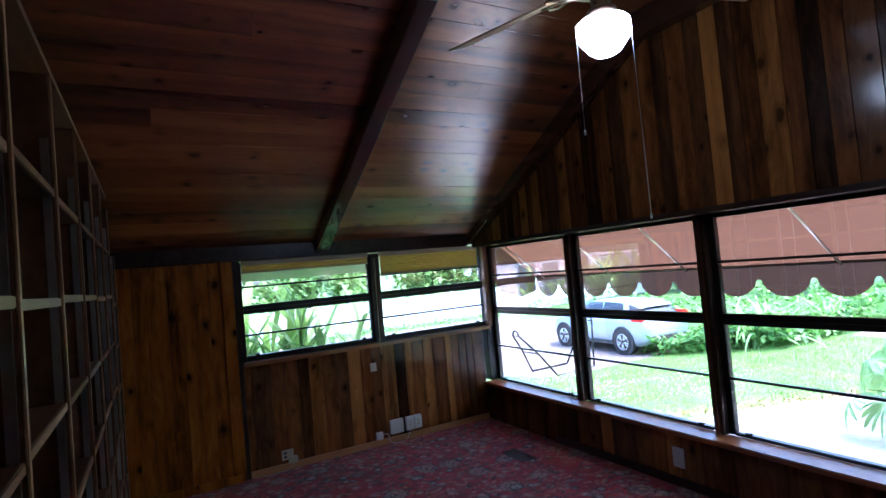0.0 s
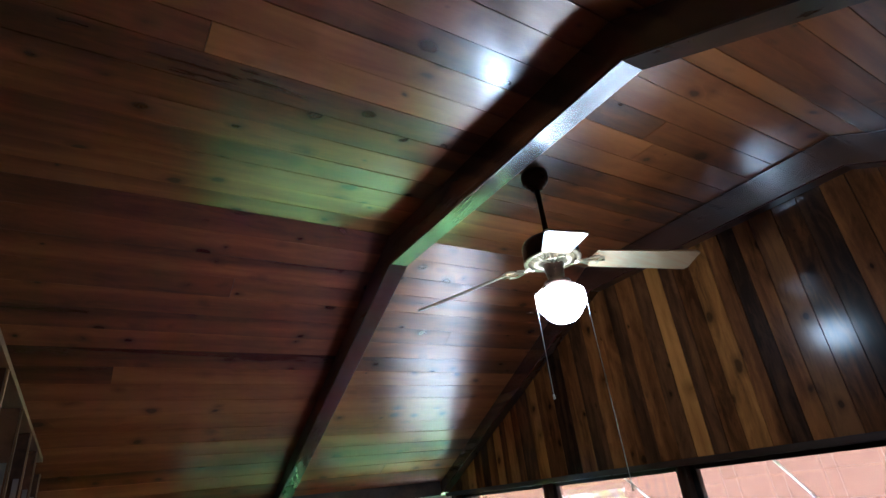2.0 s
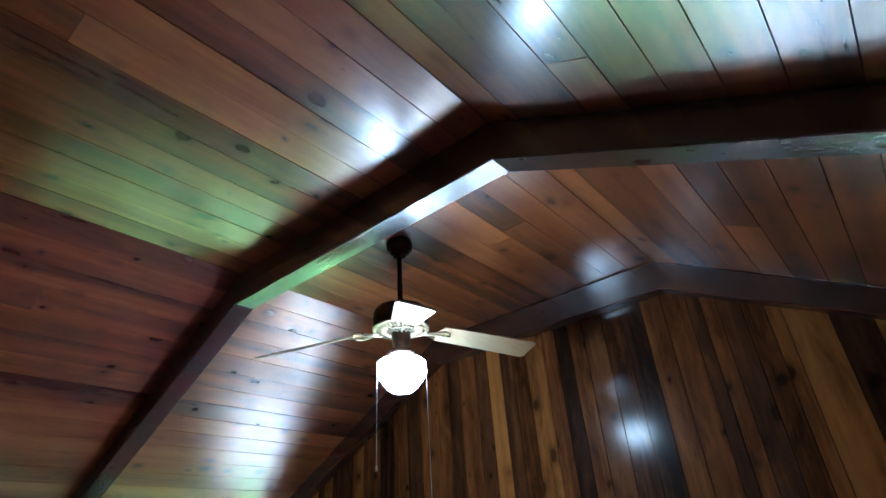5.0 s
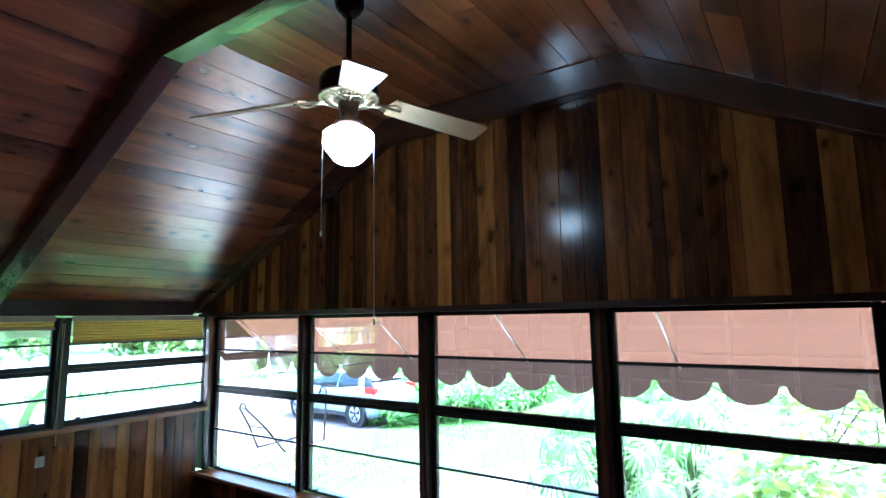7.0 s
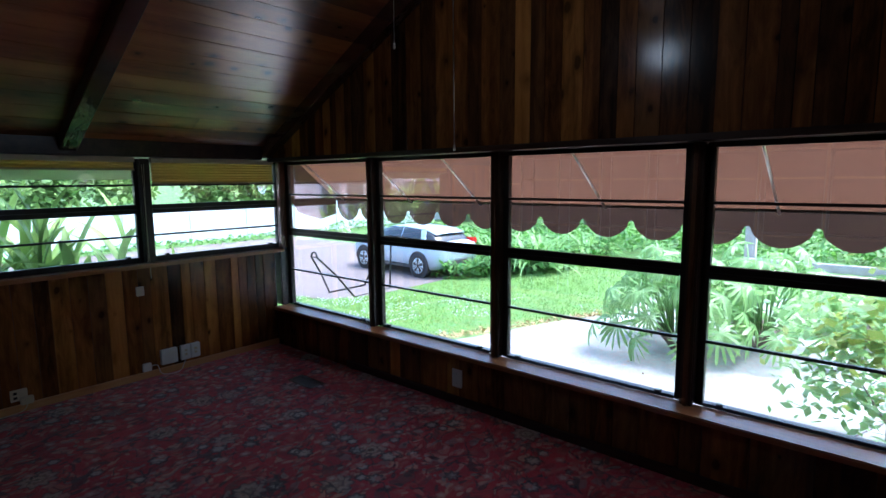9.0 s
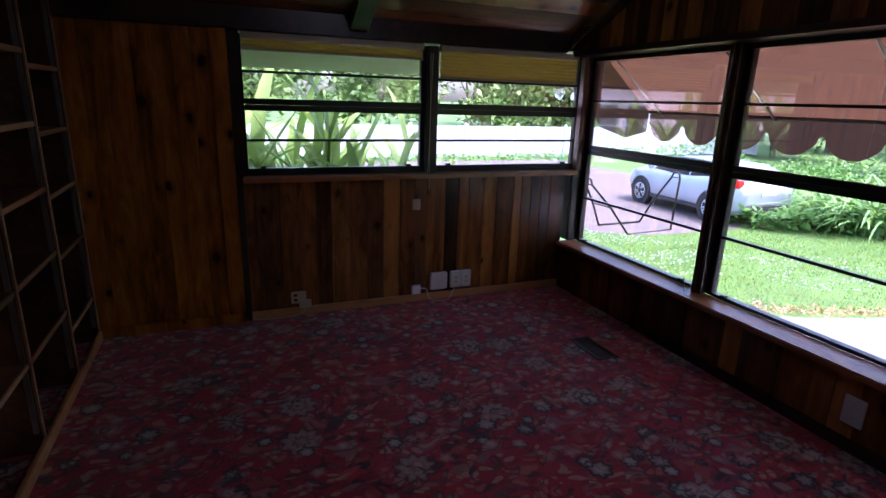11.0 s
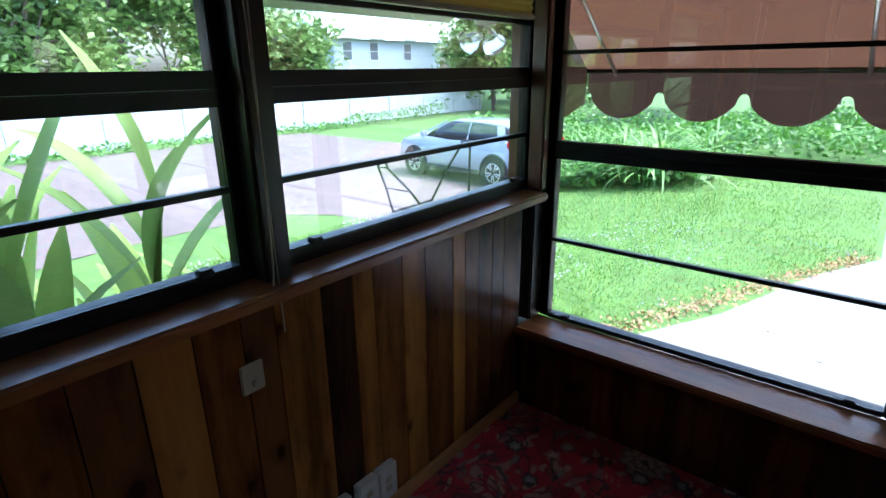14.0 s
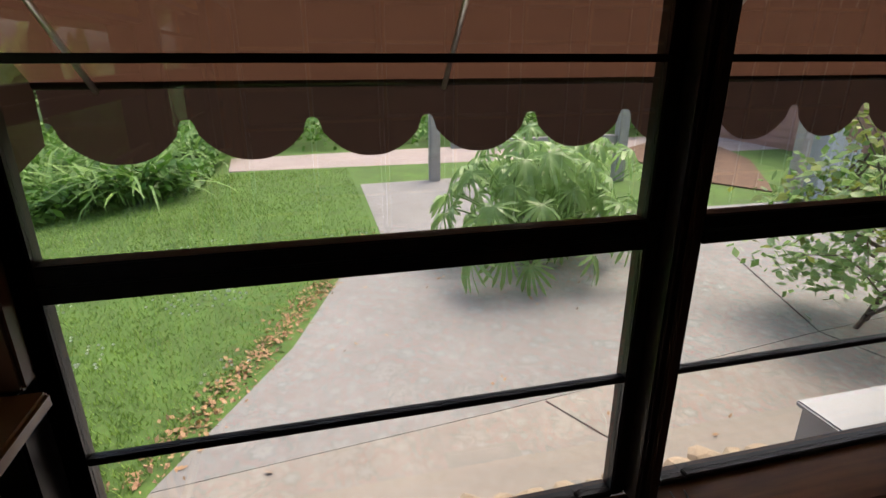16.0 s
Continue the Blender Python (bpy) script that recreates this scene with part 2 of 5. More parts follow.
def carpet_mat():
    m, nt, b = mat_base("patterned_carpet")
    base = scaled_coord(nt, (1, 1, 1))

    def shifted(dx, dy, rz=0.0):
        mp = nt.nodes.new("ShaderNodeMapping")
        mp.inputs["Location"].default_value = (dx, dy, 0)
        mp.inputs["Rotation"].default_value = (0, 0, rz)
        nt.links.new(base, mp.inputs[0])
        return mp.outputs[0]

    n1 = noise_of(nt, base, 2.2, 3.0, 0.5)
    col = ramp(nt, n1, [(0.3, (0.42, 0.018, 0.040)), (0.7, (0.64, 0.042, 0.072))])
    fine = noise_of(nt, base, 46.0, 3.0, 0.6)
    # broad leaves in muted colours, curled by a slow warp
    curl = nd(nt, "ShaderNodeTexNoise", Scale=7.0, Detail=1.0)
    nt.links.new(base, curl.inputs["Vector"])
    bent = nt.nodes.new("ShaderNodeVectorMath")
    bent.operation = "MULTIPLY_ADD"
    nt.links.new(curl.outputs["Color"], bent.inputs[0])
    bent.inputs[1].default_value = (0.16, 0.16, 0.0)
    nt.links.new(base, bent.inputs[2])

    def figures(scale, dx, stretch, lim, soft, pal, amount):
        mp = nt.nodes.new("ShaderNodeMapping")
        mp.inputs["Location"].default_value = (dx, dx * 0.6, 0)
        mp.inputs["Rotation"].default_value = (0, 0, dx)
        mp.inputs["Scale"].default_value = (1.0, stretch, 0.0)
        nt.links.new(bent.outputs[0], mp.inputs[0])
        vs = nd(nt, "ShaderNodeTexVoronoi", Scale=scale, Randomness=1.0)
        nt.links.new(mp.outputs[0], vs.inputs["Vector"])
        d = mathn(nt, "ADD", vs.outputs["Distance"], mathn(nt, "MULTIPLY_ADD", fine, 0.3, -0.15))
        c = ramp(nt, vs.outputs["Color"], pal)
        c.node.color_ramp.interpolation = "CONSTANT"
        return mixc(nt, mathn(nt, "MULTIPLY", ramp(nt, d, [(lim, (1, 1, 1)), (soft, (0, 0, 0))]), amount), col, c)

    col = figures(9.0, 1.1, 2.2, 0.42, 0.48, [(0.0, (0.26, 0.012, 0.03)), (0.3, (0.50, 0.13, 0.12)), (0.46, (0.10, 0.085, 0.10)), (0.62, (0.24, 0.24, 0.25)), (0.78, (0.30, 0.02, 0.04))], 0.62)
    col = figures(20.0, 2.7, 1.5, 0.40, 0.46, [(0.0, (0.34, 0.02, 0.04)), (0.3, (0.62, 0.36, 0.28)), (0.5, (0.06, 0.05, 0.07)), (0.62, (0.58, 0.20, 0.17)), (0.8, (0.33, 0.31, 0.29))], 0.8)
    # flowers: petals in a ring round each seed point, in three sizes
    for scale, dx, count, size, pick, kind in ((3.6, 0.0, 9.0, 1.1, 0.25, 0), (5.2, 3.3, 7.0, 0.95, 0.25, 1), (7.5, 8.3, 6.0, 0.9, 0.3, 1), (10.5, 6.1, 5.0, 1.1, 0.25, 2)):
        vec = shifted(dx, dx * 0.7, 0.3 * dx)
        vf = nd(nt, "ShaderNodeTexVoronoi", Scale=scale, Randomness=0.65)
        flat = nt.nodes.new("ShaderNodeVectorMath")
        flat.operation = "MULTIPLY"
        nt.links.new(vec, flat.inputs[0])
        flat.inputs[1].default_value = (1, 1, 0)
        nt.links.new(flat.outputs[0], vf.inputs["Vector"])
        off = nt.nodes.new("ShaderNodeVectorMath")
        off.operation = "SUBTRACT"
        nt.links.new(flat.outputs[0], off.inputs[0])
        nt.links.new(vf.outputs["Position"], off.inputs[1])
        xyz = nt.nodes.new("ShaderNodeSeparateXYZ")
        nt.links.new(off.outputs[0], xyz.inputs[0])
        turn = mathn(nt, "MULTIPLY", mathn(nt, "ARCTAN2", xyz.outputs[1], xyz.outputs[0]), count)
        lobe = mathn(nt, "MULTIPLY_ADD", mathn(nt, "COSINE", turn), 0.11, 0.89)
        dd = mathn(nt, "ADD", vf.outputs["Distance"], mathn(nt, "MULTIPLY_ADD", fine, 0.10, -0.05))
        dd = mathn(nt, "DIVIDE", dd, mathn(nt, "MULTIPLY", lobe, size))
        looks = (
            [(0.0, (0.36, 0.20, 0.07)), (0.05, (0.05, 0.035, 0.05)), (0.09, (0.64, 0.52, 0.42)), (0.15, (0.20, 0.13, 0.13)), (0.19, (0.58, 0.42, 0.35)), (0.27, (0.34, 0.27, 0.26)), (0.30, (0.06, 0.03, 0.05))],
            [(0.0, (0.05, 0.04, 0.07)), (0.08, (0.66, 0.60, 0.54)), (0.19, (0.40, 0.38, 0.38)), (0.26, (0.05, 0.04, 0.06))],
            [(0.0, (0.42, 0.2, 0.07)), (0.09, (0.68, 0.54, 0.47)), (0.24, (0.50, 0.20, 0.19))],
        )[kind]
        petals = ramp(nt, dd, looks)
        mask = ramp(nt, dd, [(0.30, (1, 1, 1)), (0.32, (0, 0, 0))])
        chosen = mathn(nt, "GREATER_THAN", vf.outputs["Color"], pick)
        col = mixc(nt, mathn(nt, "MULTIPLY", mask, mathn(nt, "MULTIPLY", chosen, 0.9)), col, petals)
    # curling dark stems
    w = nd(nt, "ShaderNodeTexNoise", Scale=5.5, Detail=1.0, Distortion=1.4)
    nt.links.new(base, w.inputs["Vector"])
    vine = mathn(nt, "LESS_THAN", mathn(nt, "ABSOLUTE", mathn(nt, "SUBTRACT", w.outputs[0], 0.5)), 0.016)
    col = mixc(nt, mathn(nt, "MULTIPLY", vine, 0.75), col, (0.05, 0.045, 0.07))
    fuzz = noise_of(nt, base, 420.0, 2.0, 0.7)
    col = mixc(nt, 0.5, col, ramp(nt, fuzz, [(0.25, (0.68, 0.68, 0.68)), (0.75, (1, 1, 1))]), "MULTIPLY")
    nt.links.new(col, b.inputs["Base Color"])
    b.inputs["Roughness"].default_value = 0.95
    b.inputs["Specular IOR Level"].default_value = 0.1
    b.inputs["Sheen Weight"].default_value = 0.35
    bump(nt, b, fuzz, 0.6, 0.004)
    return m


M["carpet"] = carpet_mat()
tagged(box_part("floor", (XW - 0.15, YS - 0.15, -0.12), (XE + 0.02, YN + 0.1, 0.0), M["carpet"]), "red floral patterned wall-to-wall carpet", "floor", kind="structure")

M["wall_dark"] = wood("dark_wall_plank", ((0.014, 0.006, 0.003), (0.054, 0.021, 0.008), (0.13, 0.052, 0.016)), "z", 0.45, tone_spread=0.6, coat=0.35, streak=0.5, knots=0.8, spec=0.05, gloss=0.16, mottling=1.0)
M["wall_mid"] = wood("brown_wall_plank", ((0.030, 0.010, 0.003), (0.110, 0.038, 0.010), (0.22, 0.085, 0.02)), "z", 0.45, tone_spread=0.5, coat=0.35, streak=0.5, knots=0.9, spec=0.05, gloss=0.16, mottling=1.1)
M["wall_amber"] = wood("amber_wall_plank", ((0.085, 0.032, 0.008), (0.245, 0.098, 0.021), (0.36, 0.155, 0.035)), "z", 0.45, tone_spread=0.4, coat=0.35, knots=0.9, streak=0.45, spec=0.05, gloss=0.16, mottling=0.9)
TONE = {"d": M["wall_dark"], "m": M["wall_mid"], "a": M["wall_amber"]}
rng = random.Random(5)


def wall_core(name, make, label):
    bm = bmesh.new()
    make(bm)
    return tagged(part(name, bm, M["trim_wood"]), label, "wall", kind="structure")


# east wall: low wall under the windows and the gable above them
east = wall_core("wall_east", lambda bm: bx(bm, (XE + 0.014, YS - 0.15, -0.9), (XE + 0.16, YN + 0.1, ESILL - 0.03)), "dark brown varnished plank wall under a window band")
gable = wall_core("wall_east_gable", lambda bm: prism(bm, [(YS, ETOP + 0.03), (YN, ETOP + 0.03), (YN, Z_EAVE), (K1, Z_FLAT), (K2, Z_FLAT), (YS, Z_EAVE)], "x", XE + 0.014, XE + 0.16), "gable wall of vertical brown and amber wood planks")
EY = [5.32, 5.21, 5.10, 4.98, 4.87, 4.76, 4.66, 4.56, 4.47, 4.40, 4.30, 4.22, 4.08, 3.97, 3.80, 3.66, 3.53, 3.40, 3.25, 3.15, 3.05, 2.92, 2.82, 2.72, 2.63, 2.53, 2.41, 2.32, 2.23, 2.14,
      2.02, 1.90, 1.79, 1.68, 1.56, 1.50, 1.43, 1.33, 1.24, 1.18, 1.02, 0.88, 0.76, 0.66, 0.53, 0.42, 0.30, 0.17, 0.05, -0.08, -0.20, -0.34, -0.50]
ET = "mdmamdmamamdamdmdmmdmdadmamdmdmdmmdmdmmadamdmamdmdma"
for (ya, yb), tone in zip(zip(EY, EY[1:]), ET):
    bm = bmesh.new()
    ya, yb = ya - 0.0015, yb + 0.0015
    top = [(ya, ceil_z(ya) - 0.004), (yb, ceil_z(yb) - 0.004)]
    for k in (K1, K2):
        if yb < k < ya:
            top.insert(1, (k, Z_FLAT - 0.004))
    prism(bm, [(yb, ETOP + 0.034), (ya, ETOP + 0.034)] + top, "x", XE + rng.uniform(-0.0015, 0.0015), XE + 0.0142)
    part("plank", bm, TONE[tone], gable)
y = YN - 0.015
while y > YS:
    w = rng.choice((0.1, 0.13, 0.15, 0.2, 0.24))
    box_part("plank", (XE + rng.uniform(-0.0015, 0.0015), max(y - w, YS) + 0.0015, 0.0), (XE + 0.0142, y - 0.0015, ESILL - 0.032), TONE[rng.choice("mddmdma")], east)
    y -= w
box_part("sill", (XE - 0.035, YS, ESILL - 0.03), (XE + 0.13, YN, ESILL), wood("east_sill_wood", ((0.08, 0.026, 0.008), (0.18, 0.062, 0.016), (0.28, 0.10, 0.026)), "y", 0.42, knots=0.3, coat=0.2), east, 0.006)
box_part("head_trim", (XE - 0.03, YS, ETOP), (XE + 0.15, YN, ETOP + 0.032), M["trim_wood"], gable, 0.004)
tagged(box_part("baseboard", (XE - 0.014, YS, 0.0), (XE - 0.002, 4.35, 0.055), M["trim_wood"], None, 0.003), "low dark wooden baseboard beside the carpet", "baseboard", kind="structure")

# north wall
XP = 2.365
north = wall_core("wall_north", lambda bm: (bx(bm, (XW, YN + 0.014, -0.9), (XE + 0.014, YN + 0.14, NSILL - 0.03)), bx(bm, (XW, YN + 0.014, NSILL - 0.029), (XP + 0.06, YN + 0.14, Z_EAVE)), bx(bm, (XP + 0.061, YN + 0.014, NTOP + 0.03), (XE + 0.014, YN + 0.14, Z_EAVE))), "brown varnished plank wall under two windows")
NX = [2.40, 2.46, 2.59, 2.69, 2.80, 2.89, 3.003, 3.11, 3.215, 3.324, 3.426, 3.507, 3.635, 3.732, 3.803, 3.913, 4.01, 4.14, 4.204, 4.28, 4.36, 4.435, 4.55]
for (xa, xb), tone in zip(zip(NX, NX[1:]), "mdmmmamdamdadamamammdm"):
    box_part("plank", (xa + 0.0015, YN + rng.uniform(-0.0015, 0.0015), 0.0), (xb - 0.0015, YN + 0.0142, NSILL - 0.032), TONE[tone], north)
PX = [1.58, 1.70, 1.79, 1.92, 2.01, 2.10, 2.19, 2.28]
for xa, xb in zip(PX, PX[1:]):
    box_part("plank", (xa + 0.001, YN - 0.026 + rng.uniform(-0.001, 0.001), 0.0), (xb - 0.001, YN + 0.0142, Z_EAVE + 0.012), M["panel_wood"], north)
box_part("corner_trim", (2.28, YN - 0.04, 0.0), (XP, YN + 0.0142, Z_EAVE + 0.01), M["panel_wood"], north, 0.004)
box_part("corner_trim", (XP, YN - 0.022, 0.0), (2.40, YN + 0.0142, NTOP + 0.03), M["trim_wood"], north, 0.004)
box_part("sill", (2.40, YN - 0.066, NSILL - 0.03), (XE + 0.065, YN + 0.12, NSILL), M["sill_wood"], north, 0.006)
box_part("head_plate", (XW, YN - 0.05, NTOP + 0.012), (XE - 0.1, YN + 0.1, Z_EAVE + 0.02), M["trim_wood"], north, 0.004)
tagged(box_part("baseboard", (2.40, YN - 0.016, 0.0), (XE, YN - 0.002, 0.05), M["base_wood"], None, 0.003), "narrow pine baseboard beside the carpet", "baseboard", kind="structure")
tagged(box_part("baseboard", (1.60, YN - 0.045, 0.0), (2.34, YN - 0.03, 0.06), M["panel_wood"], None, 0.003), "knotty pine baseboard beside the carpet", "baseboard", kind="structure")

# west and south walls
west = wall_core("wall_west", lambda bm: prism(bm, [(YS - 0.15, -0.1), (YN + 0.1, -0.1), (YN + 0.1, Z_EAVE), (K1, Z_FLAT + 0.02), (K2, Z_FLAT + 0.02), (YS - 0.15, Z_EAVE)], "x", XW - 0.14, XW), "dark brown plank wall behind a bookcase")
south = wall_core("wall_south", lambda bm: bx(bm, (XW, YS - 0.14, -0.1), (XE + 0.16, YS, Z_EAVE)), "dark brown plank wall")
box_part("rake_trim", (XW, K2, Z_FLAT - 0.09), (XW + 0.05, K1, Z_FLAT - 0.004), M["ceiling_wood"], west)
bm = bmesh.new()
prism(bm, [(K1, Z_FLAT - 0.09), (YN, Z_EAVE - 0.09), (YN, Z_EAVE - 0.004), (K1, Z_FLAT - 0.004)], "x", XW, XW + 0.05)
part("rake_trim", bm, M["ceiling_wood"], west)


# ceiling: boards with open joints under a dark deck, all one mesh
def ceiling_boards():
    bm = bmesh.new()
    r = random.Random(3)
    runs = [((YN + 0.02, Z_EAVE - 0.011), (K1, Z_FLAT)), ((K1, Z_FLAT), (K2, Z_FLAT)), ((K2, Z_FLAT), (YS, Z_EAVE))]
    for (ya, za), (yb, zb) in runs:
        length = math.hypot(yb - ya, zb - za)
        n = max(1, round(length / 0.13))
        ny, nz = -(zb - za) / length, (yb - ya) / length
        if nz < 0:
            ny, nz = -ny, -nz
        for i in range(n):
            s0, s1 = (i + 0.012) / n, (i + 0.988) / n
            p = [(ya + (yb - ya) * s, za + (zb - za) * s) for s in (s0, s1)]
            cuts = sorted([XW, XE + 0.01] + ([r.uniform(1.8, 4.2)] if r.random() < 0.45 else []))
            for xa, xb in zip(cuts, cuts[1:]):
                lift = r.uniform(0, 0.0015)
                q = [(p[0][0] + ny * lift, p[0][1] + nz * lift), (p[1][0] + ny * lift, p[1][1] + nz * lift), (p[1][0] + ny * 0.016, p[1][1] + nz * 0.016), (p[0][0] + ny * 0.016, p[0][1] + nz * 0.016)]
                prism(bm, q, "x", xa + 0.001, xb - 0.001)
        d = [(ya + ny * 0.0165, za + nz * 0.0165), (yb + ny * 0.0165, zb + nz * 0.0165), (yb + ny * 0.05, zb + nz * 0.05), (ya + ny * 0.05, za + nz * 0.05)]
        prism(bm, d, "x", XW, XE + 0.01)
    return bm


tagged(part("ceiling", ceiling_boards(), M["ceiling_wood"]), "glossy reddish brown tongue-and-groove board ceiling", "ceiling", kind="structure")
bm = bmesh.new()
prism(bm, [(YN + 0.62, Z_EAVE - 0.25), (K1, Z_FLAT + 0.06), (K2, Z_FLAT + 0.06), (YS - 0.62, Z_EAVE - 0.25), (YS - 0.62, Z_EAVE - 0.09), (K2, Z_FLAT + 0.22), (K1, Z_FLAT + 0.22), (YN + 0.62, Z_EAVE - 0.09)], "x", XW - 0.3, XE + 0.35)
tagged(part("roof", bm, plain("white_soffit", (0.7, 0.7, 0.68), 0.6, 0, 0.06, 6)), "white painted roof overhang with soffit", "roof", kind="structure")


# beams
def beam(name, x0, x1, label):
    bm = bmesh.new()
    under = [(YN - 0.03, B_EAVE), (K1, B_FLAT), (K2, B_FLAT), (YS, B_EAVE)]
    over = [(YS, ceil_z(YS) - 0.004), (K2, Z_FLAT - 0.004), (K1, Z_FLAT - 0.004), (YN - 0.03, ceil_z(YN - 0.03) - 0.004)]
    prism(bm, under + over, "x", x0, x1)
    bmesh.ops.bevel(bm, geom=[e for e in bm.edges if abs(e.verts[0].co.x - e.verts[1].co.x) < 1e-4], offset=0.004, segments=1, affect="EDGES")
    return tagged(part(name, bm, M["beam_wood"]), label, "beam", kind="structure")


beam("ceiling_beam", 3.01, 3.11, "dark stained wooden ceiling beam, bent at the slopes")
beam("gable_rafter", XE - 0.085, XE - 0.002, "dark stained wooden rafter along the gable wall")


# ---- windows ----
def window(name, axis, plane, a0, a1, z0, z1, levels, label, foot=0.018):
    """An awning window of two sashes, each with a thin bar; levels: lower bar, rail bottom, rail top, upper bar."""
    root = empty(name, label=label, category="window", kind="structure")

    def bar(nm, u0, u1, v0, v1, d0, d1, mat=M["frame"], bevel=0.003):
        if axis == "y":
            return box_part(nm, (plane + d0, u0, v0), (plane + d1, u1, v1), mat, root, bevel)
        return box_part(nm, (u0, plane + d0, v0), (u1, plane + d1, v1), mat, root, bevel)

    f = 0.036
    bar("jamb", a0, a0 + f, z0, z1, -0.014, 0.03)
    bar("jamb", a1 - f, a1, z0, z1, -0.014, 0.03)
    bar("head", a0 + f, a1 - f, z1 - 0.025, z1, -0.014, 0.03)
    bar("bottom_rail", a0 + f, a1 - f, z0, z0 + foot, -0.018, 0.03)
    b0, r0, r1, b1 = levels
    bar("meeting_rail", a0 + f, a1 - f, r0, (r0 + r1) / 2 - 0.0005, -0.02, 0.02)
    bar("meeting_rail", a0 + f, a1 - f, (r0 + r1) / 2 + 0.0005, r1, -0.016, 0.028)
    bar("glazing_bar", a0 + f, a1 - f, b0 - 0.007, b0 + 0.007, -0.012, 0.012, bevel=0.002)
    bar("glazing_bar", a0 + f, a1 - f, b1 - 0.007, b1 + 0.007, -0.012, 0.012, bevel=0.002)
    for v0, v1 in ((z0 + foot, b0 - 0.007), (b0 + 0.007, r0), (r1, b1 - 0.007), (b1 + 0.007, z1 - 0.025)):
        pane = bar("pane", a0 + f, a1 - f, v0, v1, -0.002, 0.002, M["glass"], 0)
        pane.visible_shadow = False
    for u in (a0 + 0.1, a1 - 0.13):
        bar("latch", u, u + 0.03, z0 + foot, z0 + foot + 0.014, -0.03, -0.003)
    return root


ELEV = (0.667, 0.975, 1.037, 1.335)
edges = [5.30] + list(MULL) + [-0.42]
for n, (ya, yb) in enumerate(zip(edges, edges[1:])):
    hi = ya - (0.03 if n else 0.0)
    window("window_%d" % (n + 1), "y", 4.69, yb + 0.03, hi, ESILL, ETOP, ELEV, "bronze-framed awning window looking onto a lawn")
NLEV = (1.06, 1.222, 1.288, 1.43)
window("window_6", "x", 5.368, 2.40, 3.50, NSILL, NTOP, NLEV, "bronze-framed awning window with a raised yellow shade", 0.04)
window("window_7", "x", 5.368, 3.542, 4.65, NSILL, NTOP, NLEV, "bronze-framed awning window with a half-raised yellow shade", 0.04)


M["post_wood"] = wood("brown_post_wood", ((0.03, 0.012, 0.006), (0.075, 0.03, 0.013), (0.13, 0.055, 0.024)), "z", 0.3, knots=0.3, coat=0.5)


def mullion(a, b, label="dark wooden mullion between two windows", mat="trim_wood"):
    bm = bmesh.new()
    bx(bm, a, b, 0.006)
    return tagged(part("trim", bm, M[mat]), label, "trim", kind="structure")


for y in MULL:
    mullion((XE + 0.078, y - 0.03, ESILL), (4.735, y + 0.03, ETOP))
    mullion((XE + 0.064, y - 0.014, ESILL), (XE + 0.0775, y + 0.014, ETOP), "brown wooden cover strip on a window mullion", "post_wood")
mullion((XE - 0.01, -0.50, ESILL), (4.735, -0.42, ETOP))
mullion((3.487, YN - 0.022, NSILL), (3.553, 5.352, NTOP))
mullion((3.5005, 5.3525, NSILL), (3.5415, 5.44, NTOP))
mullion((4.60, 5.302, ESILL), (4.735, 5.46, NSILL - 0.001), "dark wooden corner post between the windows")
mullion((4.655, 5.302, NSILL), (4.735, 5.46, ETOP), "slim brown wooden corner post between the windows", "post_wood")
mullion((4.612, 5.285, NSILL), (4.652, 5.345, NTOP), "brown wooden corner trim between the windows", "post_wood")


# ---- ground and rough outdoors ----
def ground_z(x, y):
    t = min(1.0, max(0.0, (y - 5.8) / 4.4))
    return -0.5 - 0.48 * t * t * (3 - 2 * t)


M["grass"] = plain("lawn_grass", (0.082, 0.158, 0.029), 0.9, 0, 0.45, 3.0, 0.5)
M["asphalt"] = plain("old_driveway", (0.135, 0.106, 0.098), 0.9, 0, 0.25, 2.0, 0.4)
M["concrete"] = plain("worn_concrete", (0.30, 0.272, 0.24), 0.85, 0, 0.2, 1.9, 0.25)
M["grey_concrete"] = plain("grey_path_concrete", (0.255, 0.245, 0.233), 0.85, 0, 0.2, 1.2, 0.2)


def sheet(bm, x0, x1, y0, y1, nx, ny, lift, keep=None):
    vs = {}
    for i in range(nx + 1):
        for j in range(ny + 1):
            x, y = x0 + (x1 - x0) * i / nx, y0 + (y1 - y0) * j / ny
            vs[i, j] = bm.verts.new((x, y, ground_z(x, y) + lift))
    for i in range(nx):
        for j in range(ny):
            c = vs[i, j].co
            if keep is None or keep(c.x, c.y):
                bm.faces.new((vs[i, j], vs[i + 1, j], vs[i + 1, j + 1], vs[i, j + 1])).smooth = True


bm = bmesh.new()
xs = [-900, -200, -60, -20, -8, 0, 4, 8, 12, 16, 22, 30, 60, 200, 900]
ys = [-900, -200, -60, -20, -5, 2, 5.8, 6.4, 7, 7.6, 8.2, 8.8, 9.4, 10.2, 14, 20, 30, 60, 200, 900]
gv = [[bm.verts.new((x, y, ground_z(x, y))) for y in ys] for x in xs]
for i in range(len(xs) - 1):
    for j in range(len(ys) - 1):
        bm.faces.new((gv[i][j], gv[i + 1][j], gv[i + 1][j + 1], gv[i][j + 1])).smooth = True
tagged(part("ground", bm, M["grass"]), "green lawn running off to the horizon", "ground", kind="structure")
EDGE = [(-2.7, 12.2), (7.6, 11.9), (8.3, 11.0), (8.55, 9.9), (9.2, 9.35), (11.2, 9.25), (13.4, 9.55), (14.6, 10.2), (15.4, 13.0), (15.4, 21.5)]


